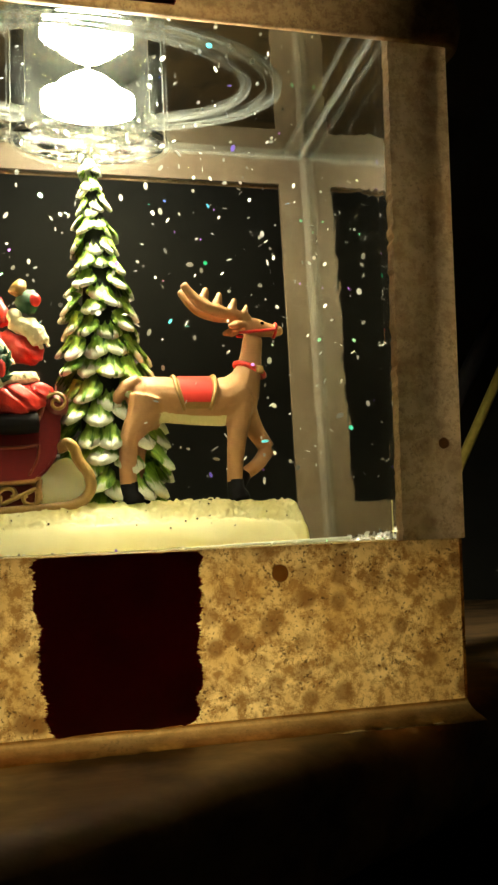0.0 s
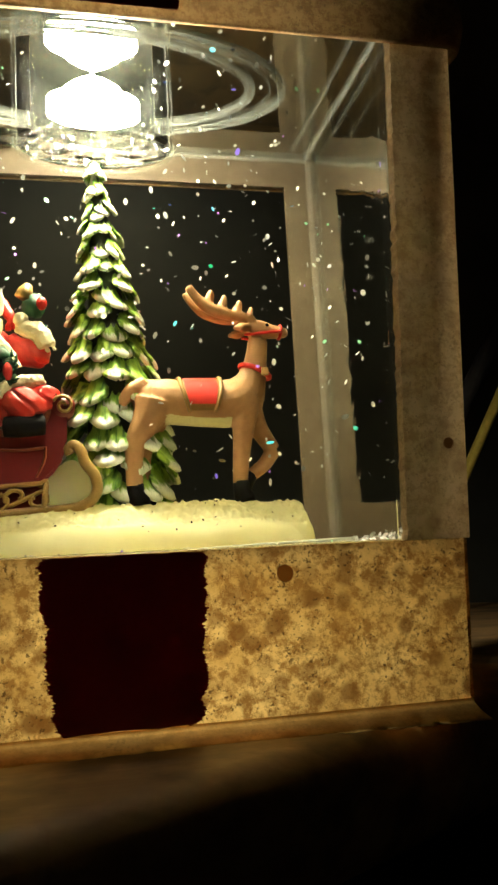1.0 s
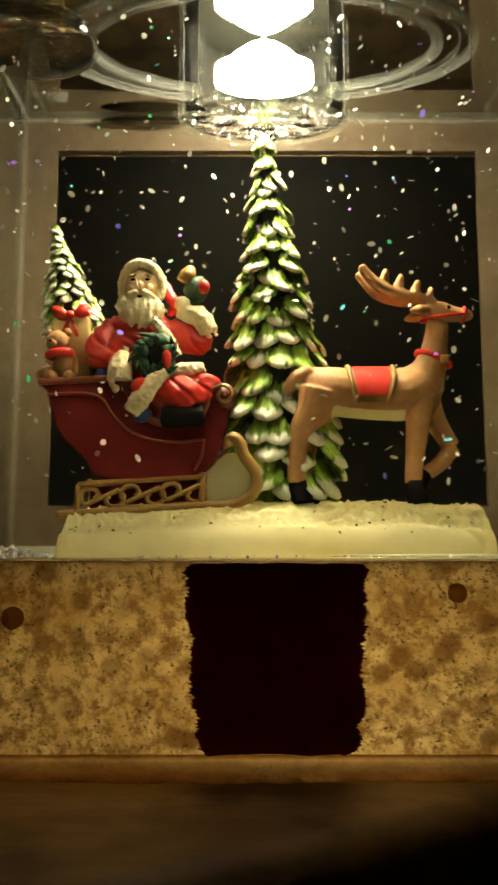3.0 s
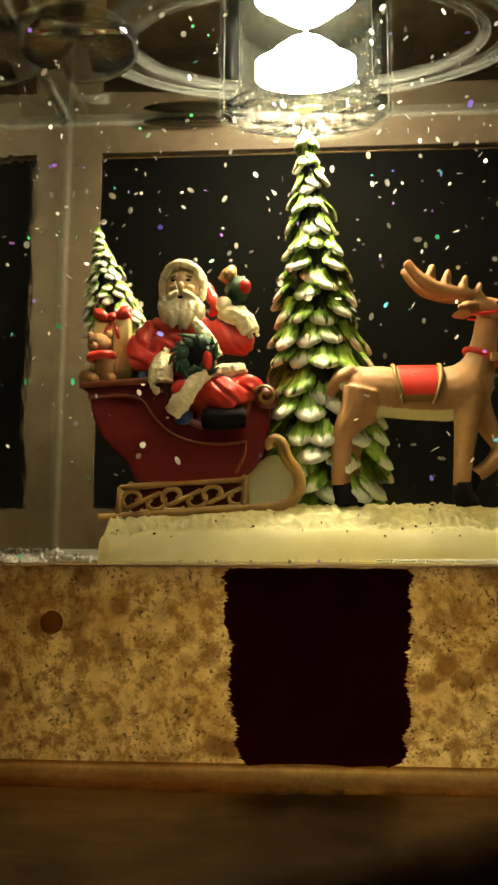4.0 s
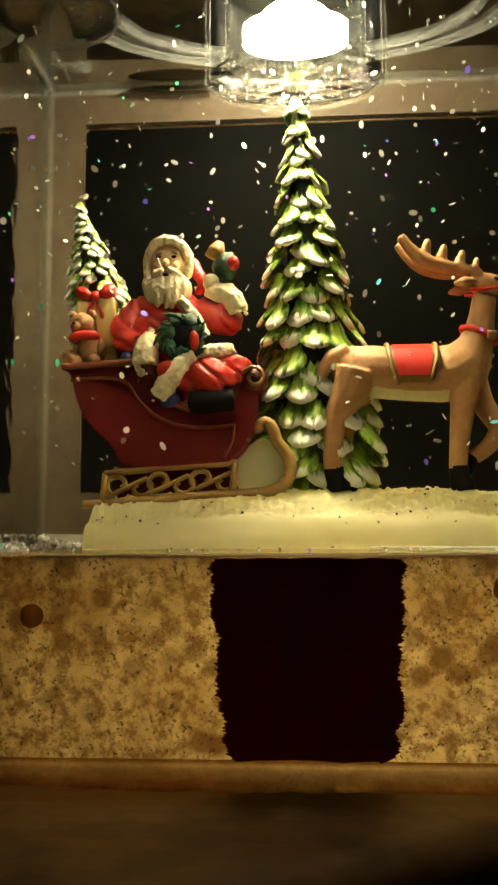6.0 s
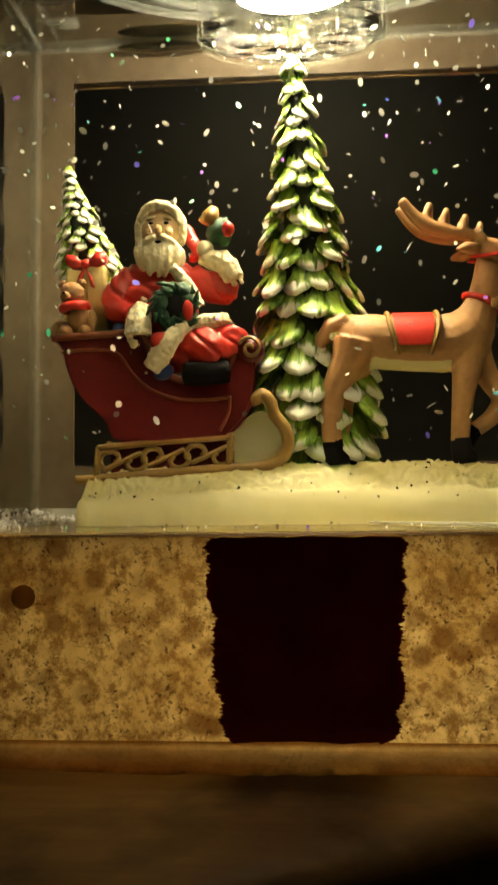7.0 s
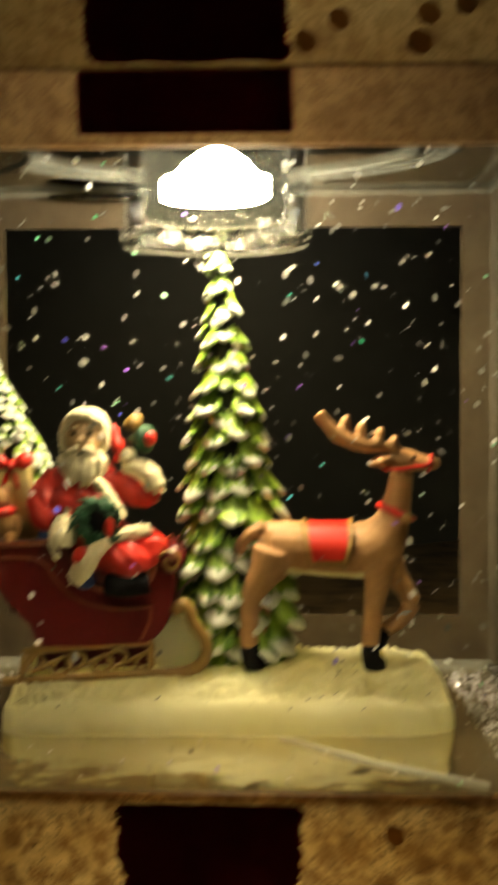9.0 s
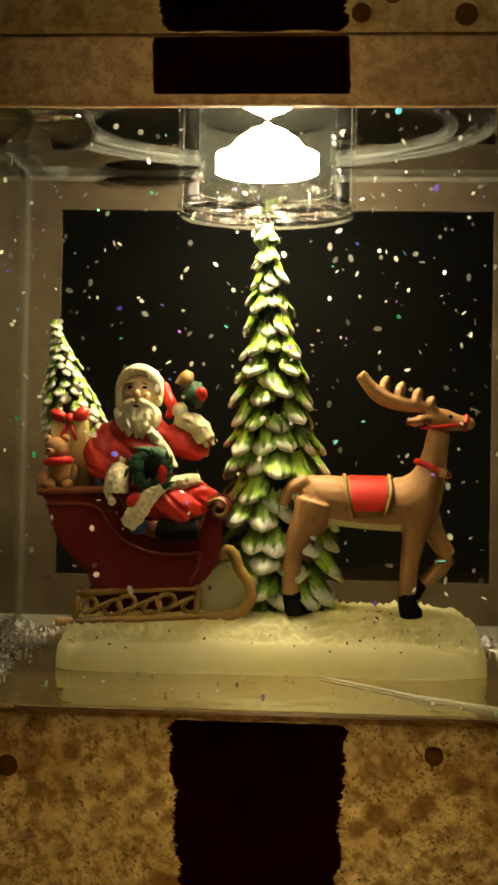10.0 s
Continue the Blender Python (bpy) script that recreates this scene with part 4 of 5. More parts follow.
def scroll(x, z, r, turn):
    """An S-shaped scroll between two bars, as (x, z) points."""
    pts = []
    for k in range(9):
        a = radians(-60 + k * 38)
        f = 0.35 + 0.65 * k / 8
        pts.append((x - 1.6 * turn + f * r * math.cos(a) * turn, z + 0.5 + f * r * math.sin(a)))
    for k in range(8, -1, -1):
        a = radians(120 + k * 38)
        f = 0.35 + 0.65 * k / 8
        pts.append((x + 2.4 * turn + f * r * math.cos(a) * turn, z - 0.5 + f * r * math.sin(a)))
    return pts


def sleigh():
    thing = empty("sleigh", (-32, 44, MOUND_TOP), "wine-red resin sleigh with gold scrollwork runners", "sleigh")
    y0, y1 = 35.5, 54.0
    hull = curve([(-56.6, 80.0), (-37.6, 80.8), (-35.4, 78.2), (-33.6, 74.4), (-30.0, 70.9), (-24.5, 69.5), (-18.6, 70.6), (-16.2, 73.6), (-15.2, 78.0), (-13.6, 79.6),
                  (-10.6, 79.2), (-9.4, 76.8), (-11.0, 73.8), (-11.2, 69.0), (-12.4, 63.4), (-16.0, 58.6), (-21.0, 56.6), (-40.8, 56.6), (-45.0, 61.5), (-50.6, 67.0), (-53.6, 73.0), (-54.6, 77.6), (-56.6, 79.6)], 4)
    bm = bmesh.new()
    plate(bm, hull, y0, y1)
    bmesh.ops.bevel(bm, geom=[e for e in bm.edges if abs(e.verts[0].co.y - e.verts[1].co.y) < 1e-6], offset=0.0006, segments=2, affect="EDGES")
    settle(part("body", bm, WINE, thing, smooth=False))
    rail = [(-56.8, 80.2), (-47, 80.7), (-37.8, 81.0), (-35.2, 78.4), (-33.4, 74.6), (-29.8, 71.0), (-24.4, 69.7), (-18.8, 70.8), (-16.4, 73.8), (-15.4, 78.2), (-13.6, 79.9)]
    for y in (y0, y1):
        bm = bmesh.new()
        tube(bm, [(x, y - 0.2, z, 0.85) for x, z in curve(rail, 5)], 8)
        settle(part("top_rail", bm, COPPER, thing, "dull copper top rail"))
        bm = bmesh.new()
        tube(bm, [(x, y + (-0.3 if y == y0 else 0.3), z, 0.38) for x, z in curve([(-54.6, 77.0), (-46.4, 77.4), (-41.6, 76.2), (-38.6, 72.0), (-34.4, 68.2), (-28.6, 66.0), (-22, 65.6), (-16.8, 66.2)], 5)], 6)
        settle(part("piping", bm, COPPER, thing, "thin dull copper piping"))
        bm = bmesh.new()
        tube(bm, [(x, y + (-0.3 if y == y0 else 0.3), z, 0.38) for x, z in curve([(-16.6, 66.4), (-17.0, 62.6), (-19.0, 58.6)], 5)], 6)
        settle(part("piping", bm, COPPER, thing, "thin dull copper piping"))
    # front scroll knob
    bm = bmesh.new()
    tube(bm, [(-12.0, y0 - 1.2, 76.8, 2.9), (-12.0, y1 + 1.0, 76.8, 2.9)], 16)
    settle(part("front_scroll", bm, WINE, thing))
    bm = bmesh.new()
    tube(bm, [(x, y0 - 1.4, z, 0.45) for x, z in [(-12.0 + (0.4 + 2.3 * k / 20) * math.cos(k * 0.45), 76.8 + (0.4 + 2.3 * k / 20) * math.sin(k * 0.45)) for k in range(21)]], 6)
    settle(part("scroll_rim", bm, GOLD, thing))
    # runners with open scrollwork
    for y, front_one in ((36.2, True), (53.0, False)):
        bm = bmesh.new()
        low = curve([(-51.6, 48.2), (-46, 48.5), (-30, 49.7), (-16, 50.6), (-9.0, 50.9), (-5.4, 52.6), (-3.9, 55.6), (-4.6, 59.0), (-6.9, 62.2), (-7.8, 65.0), (-9.4, 66.8), (-11.0, 66.0), (-10.6, 64.4)], 5)
        tube(bm, [(x + (0 if front_one else 3.4 * max(0.0, min(1.0, (x + 20) / 8))), y, z, 1.0 + 0.45 * max(0.0, min(1.0, (x + 14) / 6))) for x, z in low], 10)
        settle(part("runner", bm, GOLD, thing))
        bm = bmesh.new()
        tube(bm, [(x, y, z, 0.8) for x, z in ((-46.6, 55.2), (-32, 56.6), (-16.2, 57.6))], 8)
        settle(part("upper_bar", bm, GOLD, thing))
        for x, z0, z1 in ((-46.4, 48.4, 55.4), (-16.6, 50.4, 57.6)):
            bm = bmesh.new()
            tube(bm, [(x - 0.6, y, z0, 0.8), (x, y, z1, 0.8)], 8)
            settle(part("end_bar", bm, GOLD, thing))
        for k in range(3):
            x = -41.4 + 9.7 * k
            bm = bmesh.new()
            tube(bm, [(px, y, pz, 0.62) for px, pz in scroll(x, 52.3 + 0.6 * k, 2.55, 1.25)], 6)
            settle(part("scroll", bm, GOLD, thing))
    for k, (x, z) in enumerate(((-44, 56.0), (-18, 57.2))):
        bm = bmesh.new()
        tube(bm, [(x, 36.2, z, 0.9), (x, 53.0, z, 0.9)], 8)
        settle(part("cross_bar", bm, GOLD, thing))
    # snow packed behind the runner's curl
    bm = bmesh.new()
    plate(bm, curve([(-17.0, 57.4), (-13.6, 61.4), (-9.6, 63.2), (-6.6, 60.0), (-5.4, 56.2), (-7.0, 52.8), (-12.0, 51.0), (-15.8, 51.6), (-17.0, 57.4)], 4), 38, 51)
    settle(part("packed_snow", bm, SNOW, thing, "cream snow packed inside the curl", smooth=False))
    # dark wine filling between the runners
    bm = bmesh.new()
    plate(bm, [(-44.5, 49.5), (-17.5, 51), (-17.5, 57), (-44.5, 56)], 40, 50)
    settle(part("underside", bm, WINE, thing, smooth=False))
    return thing


def sleigh_rider():
    """One plain painted figurine, seated, one arm raised."""
    y = 42.5

    def coat(bm):
        for p, r in (((-33.5, y, 88.5), (9.6, 7.2, 8.6)), ((-33.0, y, 94.0), (9.2, 6.4, 5.4)), ((-31.0, y + 1, 80), (10.5, 7, 7))):
            blob(bm, p, r)
        tube(bm, curve([(-39.4, y - 0.5, 95.6, 3.3), (-43.0, y - 2.0, 91.0, 3.4), (-42.4, y - 4.4, 87.0, 3.1), (-38.6, y - 6.2, 85.2, 2.8)], 4), 14)
        tube(bm, curve([(-25.5, y, 95.2, 3.6), (-20.4, y - 1.5, 92.0, 3.7), (-17.9, y - 1.6, 91.4, 3.2), (-18.2, y - 1.4, 94.5, 2.8)], 4), 14)
        tube(bm, curve([(-31.0, y - 2.0, 79.0, 4.6), (-26.6, y - 4.6, 78.6, 5.0), (-21.6, y - 6.6, 76.8, 5.2), (-19.4, y - 6.4, 74.0, 4.2)], 4), 14)
        tube(bm, curve([(-24.0, y - 1.0, 80.4, 4.0), (-19.0, y - 2.2, 80.4, 3.8), (-15.9, y - 5.6, 79.6, 3.4), (-15.6, y - 5.4, 76.4, 2.8)], 4), 14)
        blob(bm, (-39.6, y - 0.5, 95.2), (4.0, 3.8, 3.6))
        tube(bm, curve([(-28.0, y + 1.5, 108, 1.6), (-25.9, y + 1.0, 103.5, 1.5), (-25.2, y, 99, 1.6)], 4), 10)

    bm = melted(coat, 0.45)
    bm.normal_update()
    for v in bm.verts:
        p = v.co / MM
        v.co += v.normal * MM * (1.0 * noise.noise((p.x * 0.22 + p.z * 0.12, p.y * 0.2, p.z * 0.30)) - 1.3 * max(0.0, 0.5 - abs(math.sin(p.x * 0.42 + p.z * 0.33 + 2 * noise.noise(p * 0.1)))))
    # head, face, hood of fur, beard in strands
    blob(bm, (-32.6, y - 2.2, 105.0), (4.8, 4.9, 5.8), 2, u=18, v=14)
    blob(bm, (-32.6, y - 6.7, 104.6), (0.9, 1.2, 1.1), 2, u=10, v=8)
    for s in (-1, 1):
        blob(bm, (-32.6 + s * 2.0, y - 5.9, 104.2), (1.3, 1.0, 1.1), 2, u=10, v=8)
        blob(bm, (-32.6 + s * 1.9, y - 6.3, 107.4), (1.2, 0.5, 0.35), 1, (0, s * 14, 0), u=10, v=6)
        blob(bm, (-32.6 + s * 1.8, y - 6.7, 106.1), (0.7, 0.35, 0.36), 5, u=8, v=6)
        blob(bm, (-32.6 + s * 1.9, y - 6.35, 107.0), (1.0, 0.4, 0.16), 4, (0, s * 12, 0), u=10, v=6)
    blob(bm, (-32.6, y - 7.7, 101.5), (0.8, 0.5, 0.4), 5, u=8, v=6)
    tube(bm, [(-32.6 + 4.9 * math.cos(a), y - 3.2 - 1.0 * max(0, math.sin(a)), 105.4 + 5.6 * math.sin(a), 1.25) for a in (radians(-35 + 250 * k / 22) for k in range(23))], 10, 1)
    blob(bm, (-32.4, y - 0.6, 107.4), (5.2, 5.0, 4.6), 1, lumpy=0.15, u=22, v=16)
    rng = random.Random(3)
    fur = []

    def beard(out):
        blob(out, (-32.6, y - 4.2, 98.8), (6.0, 3.4, 4.4))
        for k in range(30):
            a = rng.uniform(-1, 1)
            top = Vector((-32.6 + 5.3 * a, y - 5.2 - 1.9 * (1 - a * a), 101.0 - 0.2 * abs(a) + rng.uniform(-1.6, 0.5)))
            length = 6.4 * (1.05 - 0.5 * abs(a))
            wave = 0.7 * math.sin(k * 2.1)
            tube(out, curve([(*top, 0.8), (top.x + wave, top.y - 0.6, top.z - length * 0.5, 0.8), (top.x * 0.92 - 2.6 - wave * 0.5, top.y + 0.3, top.z - length, 0.4)], 3), 6)
        for s in (-1, 1):
            tube(out, [(-32.6 + s * 0.5, y - 7.6, 102.9, 0.7), (-32.6 + s * 2.4, y - 7.2, 102.2, 0.8), (-32.6 + s * 4.2, y - 5.8, 101.0, 0.5)], 8)

    lock = melted(beard, 0.28)
    for f in lock.faces:
        f.material_index = 1
    fur.append(lock)
    # fur: front seam, hem, cuffs, mitten cuff
    def furry(pts, seed):
        pts = curve(pts, 4)
        lumps = random.Random(seed)

        def wool(out):
            tube(out, pts, 9)
            for p in pts:
                for _ in range(3):
                    a, r = lumps.uniform(0, math.tau), p[3]
                    blob(out, (p[0] + r * 0.75 * math.cos(a), p[1] - r * 0.4 * lumps.random(), p[2] + r * 0.75 * math.sin(a)), [r * lumps.uniform(0.2, 0.34)] * 3, u=7, v=5)

        lock = melted(wool, 0.3)
        for v in lock.verts:
            v.co += v.normal * 0.0003 * noise.noise(v.co * 1100)
        for f in lock.faces:
            f.material_index = 1
        fur.append(lock)

    furry([(-29.2, y - 7.4, 95.4, 1.3), (-25.6, y - 8.0, 91.2, 1.4), (-23.4, y - 7.8, 86.6, 1.5)], 1)
    furry([(-25.6, y - 9.0, 82.4, 1.6), (-21.0, y - 7.6, 83.2, 1.8), (-17.0, y - 6.0, 83.8, 1.6)], 2)
    furry([(-33.8, y - 8.8, 72.6, 2.2), (-31.4, y - 9.8, 76.0, 2.5), (-28.8, y - 10.2, 79.4, 2.1), (-25.6, y - 10.2, 82.0, 1.4)], 3)
    furry([(-36.2, y - 7.4, 87.2, 2.0), (-36.8, y - 8.2, 83.6, 2.9), (-37.0, y - 8.2, 80.4, 3.2)], 4)
    furry([(-22.6, y - 3.0, 98.6, 1.9), (-18.2, y - 4.0, 97.2, 2.7), (-15.6, y - 4.0, 93.4, 2.4)], 5)
    furry([(-37.6, y - 3.8, 101.6, 0.9), (-37.4, y - 4.4, 106.6, 1.0), (-35.4, y - 5.6, 109.6, 1.2), (-32.5, y - 6.2, 110.4, 1.2), (-29.6, y - 5.6, 109.4, 1.2), (-27.8, y - 4.4, 106.6, 1.0), (-27.6, y - 3.8, 101.8, 0.9)], 6)
    blob(bm, (-22.4, y - 3.6, 100.6), (2.0, 1.8, 2.2), 1, lumpy=0.2)
    # wreath with red berries, held in a red mitten
    tube(bm, [(-28.4 + 3.4 * math.cos(a) + 0.5 * math.sin(9 * a), y - 9.4, 86.2 + 3.8 * math.sin(a) + 0.5 * math.cos(11 * a), 1.7 + 0.35 * math.sin(7 * a)) for a in (k * math.tau / 40 for k in range(40))], 8, 3, closed=True)
    blob(bm, (-27.8, y - 9.6, 86.2), (3.4, 1.4, 3.5), 5, u=12, v=8)
    blob(bm, (-25.4, y - 10.9, 85.0), (1.3, 0.9, 2.4), 0, u=10, v=8)
    blob(bm, (-31.6, y - 10.4, 78.4), (2.5, 1.8, 2.2), 0, u=12, v=8)
    for k in range(44):
        a, r = rng.uniform(0, math.tau), rng.uniform(3.0, 5.4)
        tube(bm, [(-28.4 + r * math.cos(a), y - 10.6, 86.2 + r * math.sin(a), 0.7), (-28.4 + (r + 1.2) * math.cos(a + 0.3), y - 11.2, 86.2 + (r + 1.2) * math.sin(a + 0.3), 0.15)], 5, 3)
    # raised hand: bell, holly, berries
    blob(bm, (-18.8, y - 3.0, 104.6), (2.9, 2.2, 3.2), 3, lumpy=0.35, u=16, v=12)
    blob(bm, (-17.0, y - 4.8, 104.8), (1.5, 1.0, 1.8), 0, u=10, v=8)
    tube(bm, [(-21.8, y - 2.8, 106.8, 2.3), (-21.0, y - 2.8, 108.8, 2.0), (-20.2, y - 2.8, 110.6, 1.0)], 12, 4)
    # dark boots and blanket
    tube(bm, curve([(-26.4, y - 8.2, 71.4, 2.6), (-22.0, y - 8.8, 71.4, 2.8), (-17.0, y - 7.8, 72.0, 2.7)], 4), 12, 5)
    blob(bm, (-31.4, y - 7.6, 72.0), (2.4, 2.0, 1.8), 6, (0, -20, 0), u=12, v=8)
    blob(bm, (-41.6, y - 6.0, 82.0), (1.8, 1.6, 2.0), 6, u=12, v=8)
    for lock in fur:
        me = bpy.data.meshes.new("lock")
        lock.to_mesh(me)
        lock.free()
        bm.from_mesh(me)
        bpy.data.meshes.remove(me)
    for v in bm.verts:
        if v.link_faces and all(f.material_index == 1 for f in v.link_faces):
            v.co += v.co.normalized().cross(Vector((0.3, 0.2, 1))) * 0.0003 * noise.noise(v.co * 1400)
    return tagged(part("sleigh_rider_figurine", bm, [RED, FUR, SKIN, HOLLY, GOLD, HOOF, NAVY]), "painted bearded resin figurine in red coat seated in sleigh", "figurine")


def toy_bear():
    y = 38.5
    bm = bmesh.new()
    for p, r, m in (((-51.2, y, 84.6), (3.0, 2.6, 3.6), 0), ((-53.0, y - 0.6, 90.8), (2.9, 2.6, 2.7), 0), ((-55.4, y, 93.2), (1.1, 0.8, 1.1), 0), ((-50.8, y, 93.4), (1.1, 0.8, 1.1), 0),
                    ((-53.9, y - 2.8, 90.0), (1.3, 1.2, 1.0), 0), ((-54.0, y - 3.9, 90.4), (0.4, 0.3, 0.3), 2), ((-49.6, y - 2.0, 81.8), (1.5, 2.4, 1.5), 0), ((-54.0, y - 2.0, 81.8), (1.5, 2.4, 1.5), 0),
                    ((-55.8, y + 0.5, 82.6), (2.4, 2.4, 2.4), 0), ((-48.4, y - 0.5, 84.4), (1.2, 1.4, 2.6), 0)):
        blob(bm, p, r, m, lumpy=0.12, u=14, v=10)
    tube(bm, [(-52.4 + 2.7 * math.cos(a), y - 0.4 + 2.5 * math.sin(a), 87.7 + 0.3 * math.cos(a), 1.1) for a in (k * math.tau / 18 for k in range(18))], 8, 1, closed=True)
    return tagged(part("toy_bear_figurine", bm, [BEAR, RED, HOOF]), "brown toy bear figurine with red scarf on sleigh", "figurine")


def gift_parcel():
    thing = empty("gift_parcel", (-50.5, 44, 81), "pale yellow wrapped parcel with red bow", "parcel")
    bm = bmesh.new()
    block(bm, (-55.8, 41, 81), (-50.9, 48, 97.4), 0, 0.6, pose(0, 0, 0, 0, 4, 0))
    settle(part("box", bm, WRAP, thing))
    bm = bmesh.new()
    block(bm, (-50.2, 40.6, 81), (-45.6, 47.6, 98.2), 0, 0.6, pose(0, 0, 0, 0, -4, 0))
    settle(part("box", bm, WRAP, thing))
    bm = bmesh.new()
    for s, lift in ((-1, 0.0), (1, 0.6)):
        loop = [(-50.6, 98.4), (-50.6 + s * 2.4, 100.6 + lift), (-50.6 + s * 4.6, 100.9 + lift), (-50.6 + s * 4.8, 98.9), (-50.6 + s * 3.4, 97.6), (-50.6 + s * 1.4, 97.8)]
        plate(bm, loop if s < 0 else loop[::-1], 40.2, 43.4)
        plate(bm, [(-50.6, 98.2), (-50.6 + s * 1.6, 96.0), (-50.6 + s * 2.6, 92.6), (-50.6 + s * 1.2, 92.8), (-50.6 + s * 0.4, 96.0)][::-s], 40.3, 41.2)
    bmesh.ops.recalc_face_normals(bm, faces=bm.faces[:])
    bmesh.ops.bevel(bm, geom=bm.edges[:], offset=0.0003, segments=2, affect="EDGES")
    blob(bm, (-50.6, 41.2, 98.5), (1.3, 1.6, 1.3), lumpy=0.1)
    settle(part("bow", bm, RED, thing, "glossy red bow"))
    return thing


reindeer()
riding = [sleigh(), sleigh_rider(), toy_bear(), gift_parcel()]
riding.append(fir_tree((-47.0, 49, 80.5), (-56.4, 47, 124.4), 20, lambda f: min(8.2, 14.5 * (1 - f) + 0.8), lambda f: max(5, round(11 - 5 * f)), 0.46,
         "small snowy resin fir tree standing in the sleigh", 21, SMALL_BOUGH))
for ob in riding:
    ob.location += Vector((0.9, 0, -0.4)) * MM


# ---- loose glitter, bubbles, and what stands beyond ----
def glitter():
    rng = random.Random(11)
    bm = bmesh.new()
    for _ in range(600):
        flake(bm, (rng.uniform(-72, 72), rng.uniform(9, 80), rng.uniform(56, 166)), rng.choice((0.3, 0.42, 0.55, 0.75)), rng, rng.choice((1.0, 1.2, 1.6)))
    for _ in range(100):
        s = rng.choice((-1, 1))
        flake(bm, (s * rng.uniform(56, 74), rng.uniform(8, 82), FLOOR_Z + rng.uniform(0.2, 1.4)), rng.uniform(0.25, 0.5), rng, 1.2)
    for _ in range(45):
        flake(bm, (rng.uniform(-55, 55), rng.uniform(6, 29), FLOOR_Z + rng.uniform(0.2, 0.6)), rng.uniform(0.25, 0.4), rng, 1.1)
    heap = bmesh.new()
    for s in (-1, 1):
        for _ in range(380):
            out = rng.random()
            flake(heap, (s * (60 + 14 * out), rng.uniform(7, 76), FLOOR_Z + 0.3 + rng.random() * 3.0 * out), rng.uniform(0.28, 0.6), rng, rng.choice((1.0, 1.4, 2.0)))
    tagged(part("glitter_heap", heap, GLINT, smooth=False), "silvery glitter flakes heaped in the tank's lower corners", "glitter", kind="stuff")
    tagged(part("glitter", bm, TINSEL, smooth=False), "white and coloured glitter flakes drifting in the tank", "glitter", kind="stuff")


def air_bubbles():
    bm = bmesh.new()
    blob(bm, (-62, 43, TOP_Z - 0.5), (17, 15.5, 5.5), u=40, v=24, lumpy=0.03)
    tagged(part("air_bubble", bm, BUBBLE), "large clear air bubble under the tank ceiling", "bubble")
    # crescents of caustic light below the bubble, modelled as thin milky tubes
    bm = bmesh.new()
    for k in range(4):
        tube(bm, [(-62 + k + (6 - k) * math.cos(a), 59.5 - 2.0 * math.sin(a), 168.6 - 0.9 * k - (1.6 - 0.2 * k) * math.sin(a), 0.5 * math.sin(a) + 0.08) for a in (radians(10 + 160 * i / 10) for i in range(11))], 6)
    tagged(part("air_bubble", bm, SEAL), "row of thin milky crescents standing in for caustics under the large bubble", "bubble")
    bm = bmesh.new()
    blob(bm, (-37, 80, 171.2), (14, 2.0, 1.6), u=24, v=12)
    tagged(part("air_bubble", bm, BUBBLE), "flat thin air bubble against the tank's back edge", "bubble")
    rng = random.Random(8)
    bm = bmesh.new()
    for _ in range(90):
        s = rng.choice((-1, 1))
        blob(bm, (s * rng.uniform(62.5, 66) * 1.03, 3.9, rng.uniform(42, 165)), [rng.uniform(0.2, 0.5)] * 3, u=8, v=6)
    for _ in range(40):
        blob(bm, (rng.uniform(30, 72), rng.uniform(15, 80), TOP_Z - 0.3), [rng.uniform(0.3, 0.7)] * 3, u=8, v=6)
    tagged(part("small_bubbles", bm, CUP), "tiny air bubbles clinging to the tank walls", "bubbles", kind="stuff")


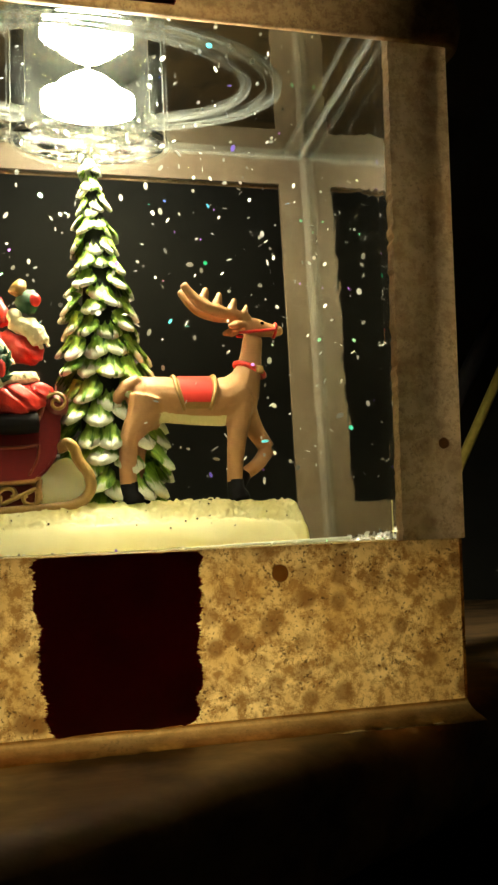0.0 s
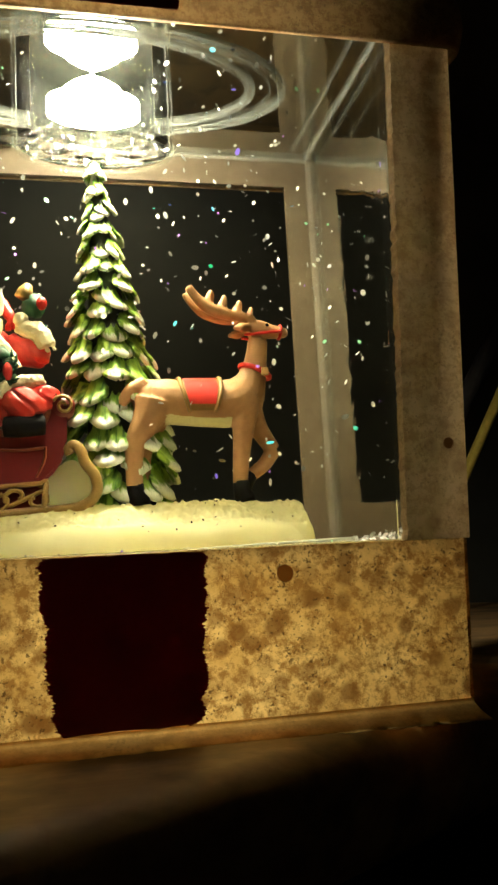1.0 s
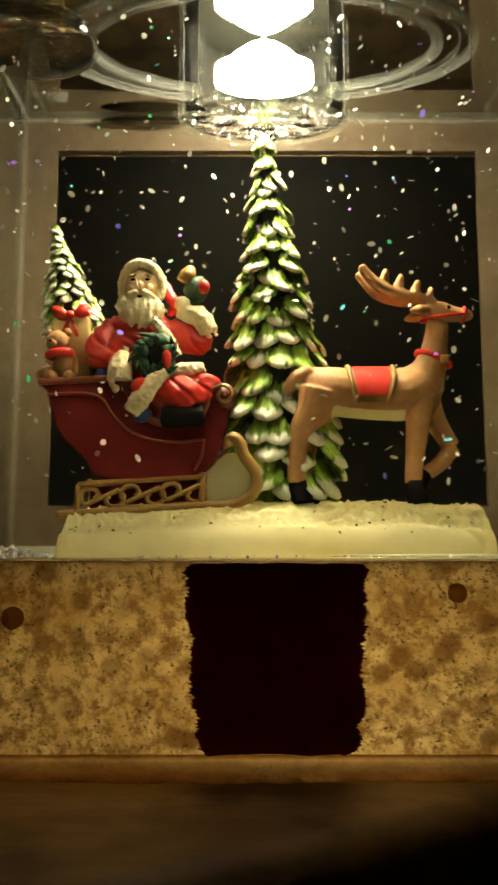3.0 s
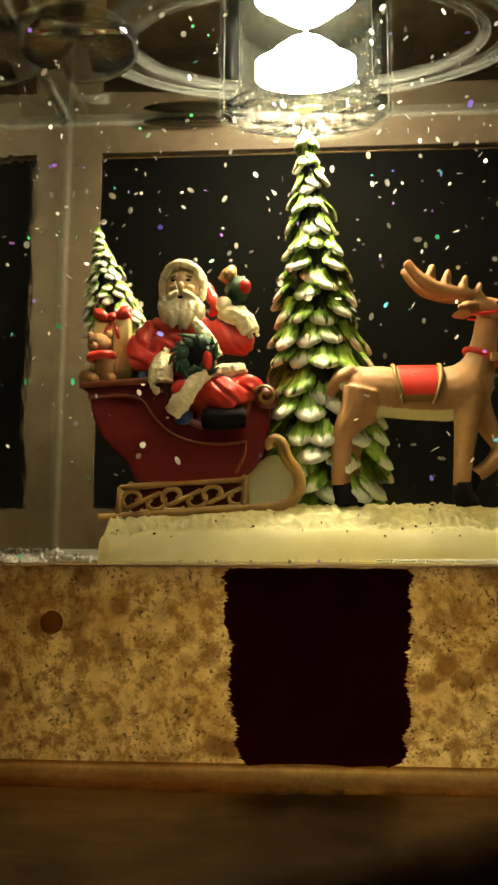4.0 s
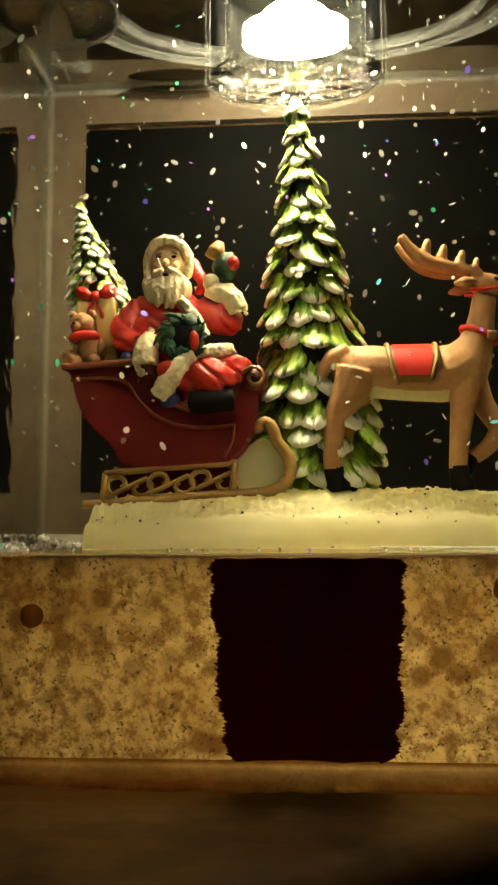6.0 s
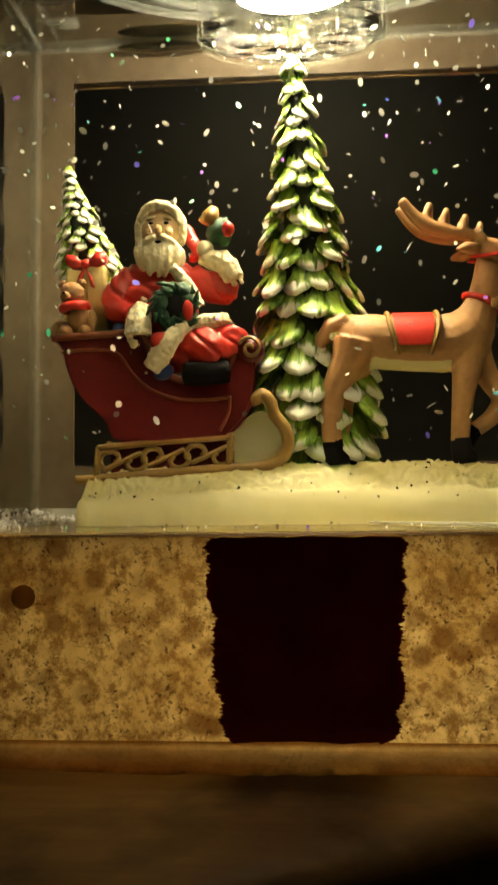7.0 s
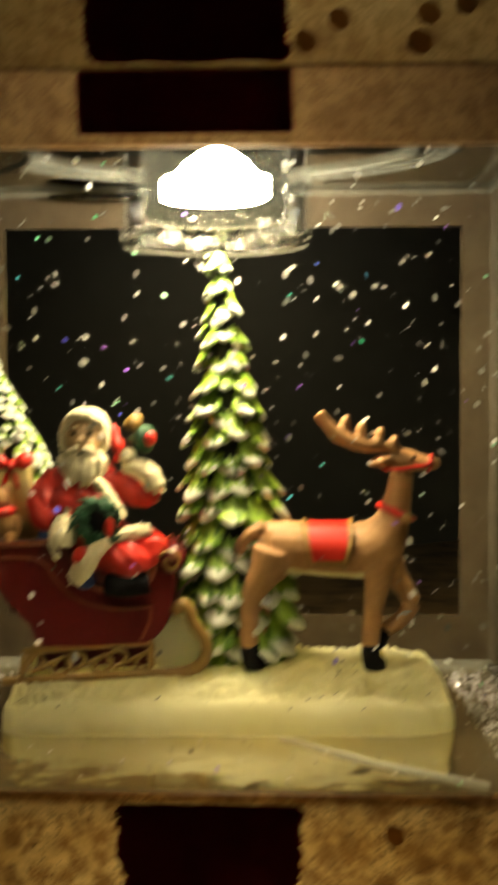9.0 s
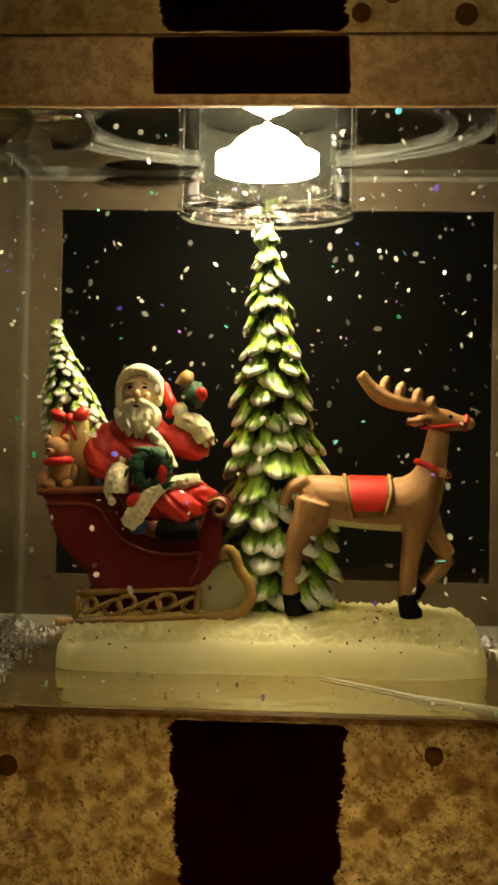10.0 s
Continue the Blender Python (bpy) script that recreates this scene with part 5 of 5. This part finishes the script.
def rods():
    for name, mat, label, pts, r in (("brass_rod", BRASS, "thin shiny brass rod leaning in the dark", [(200, 300, 22), (242, 300, 94), (300, 300, 194)], 3.2),
                                     ("black_rod", BLACK_ROD, "black metal rod leaning beside the brass rod", [(183, 315, 22), (245, 315, 130), (300, 315, 215)], 6.0)):
        bm = bmesh.new()
        base = pts[0]
        k = (base[2] - SHELF_Z) / (pts[1][2] - base[2])
        foot = (base[0] - (pts[1][0] - base[0]) * k, base[1], SHELF_Z + 0.5)
        tube(bm, [(*foot, r), *[(*p, r) for p in pts]], 12)
        tagged(part(name, bm, mat), label, "rod")


def small_marks():
    """A stain on the post, a flake stuck to the base, a clear sliver on the tank floor."""
    for name, x, y, z, r, n in (("stain", 76.0, -2.35, 59.0, 1.3, 14), ("stuck_flake", 35.0, -1.42, 31.2, 1.9, 12), ("stuck_flake", -50.0, -1.28, 26.5, 2.2, 14)):
        bm = bmesh.new()
        rim = [(x + r * math.cos(k * math.tau / n + 0.5), z + r * math.sin(k * math.tau / n + 0.5)) for k in range(n)]
        plate(bm, rim, y, y + 0.3)
        bm.faces.ensure_lookup_table()
        bm.faces[1].material_index = 1
        add(name, bm, [STAIN, LINING], "dark brown mark")
    for x, z, r in ((18, 175, 1.9), (38, 174.6, 2.2), (53.5, 175.2, 2.0), (32, 188.7, 1.9), (29, 185, 1.8), (24, 178.7, 1.9), (17.6, 185.6, 1.8), (39.6, 179.5, 2.0), (46, 181, 1.8), (60, 179.5, 1.9), (50, 186, 1.5)):
        bm = bmesh.new()
        rim = [(x + r * (1 + 0.06 * math.sin(3 * k + x)) * math.cos(k * math.tau / 16), z + r * math.sin(k * math.tau / 16)) for k in range(16)]
        plate(bm, rim, -7.5, -7.25)
        bm.faces.ensure_lookup_table()
        bm.faces[1].material_index = 1
        add("stain", bm, [STAIN, LINING], "dark brown mark")
    bm = bmesh.new()
    tube(bm, [(14, 29, FLOOR_Z + 0.5, 0.25), (34, 15, FLOOR_Z + 0.5, 0.45), (54, 5, FLOOR_Z + 0.5, 0.6)], 8)
    tagged(part("plastic_sliver", bm, SLIVER), "thin milky plastic sliver lying on the tank floor", "sliver")


small_marks()
glitter()
air_bubbles()
rods()
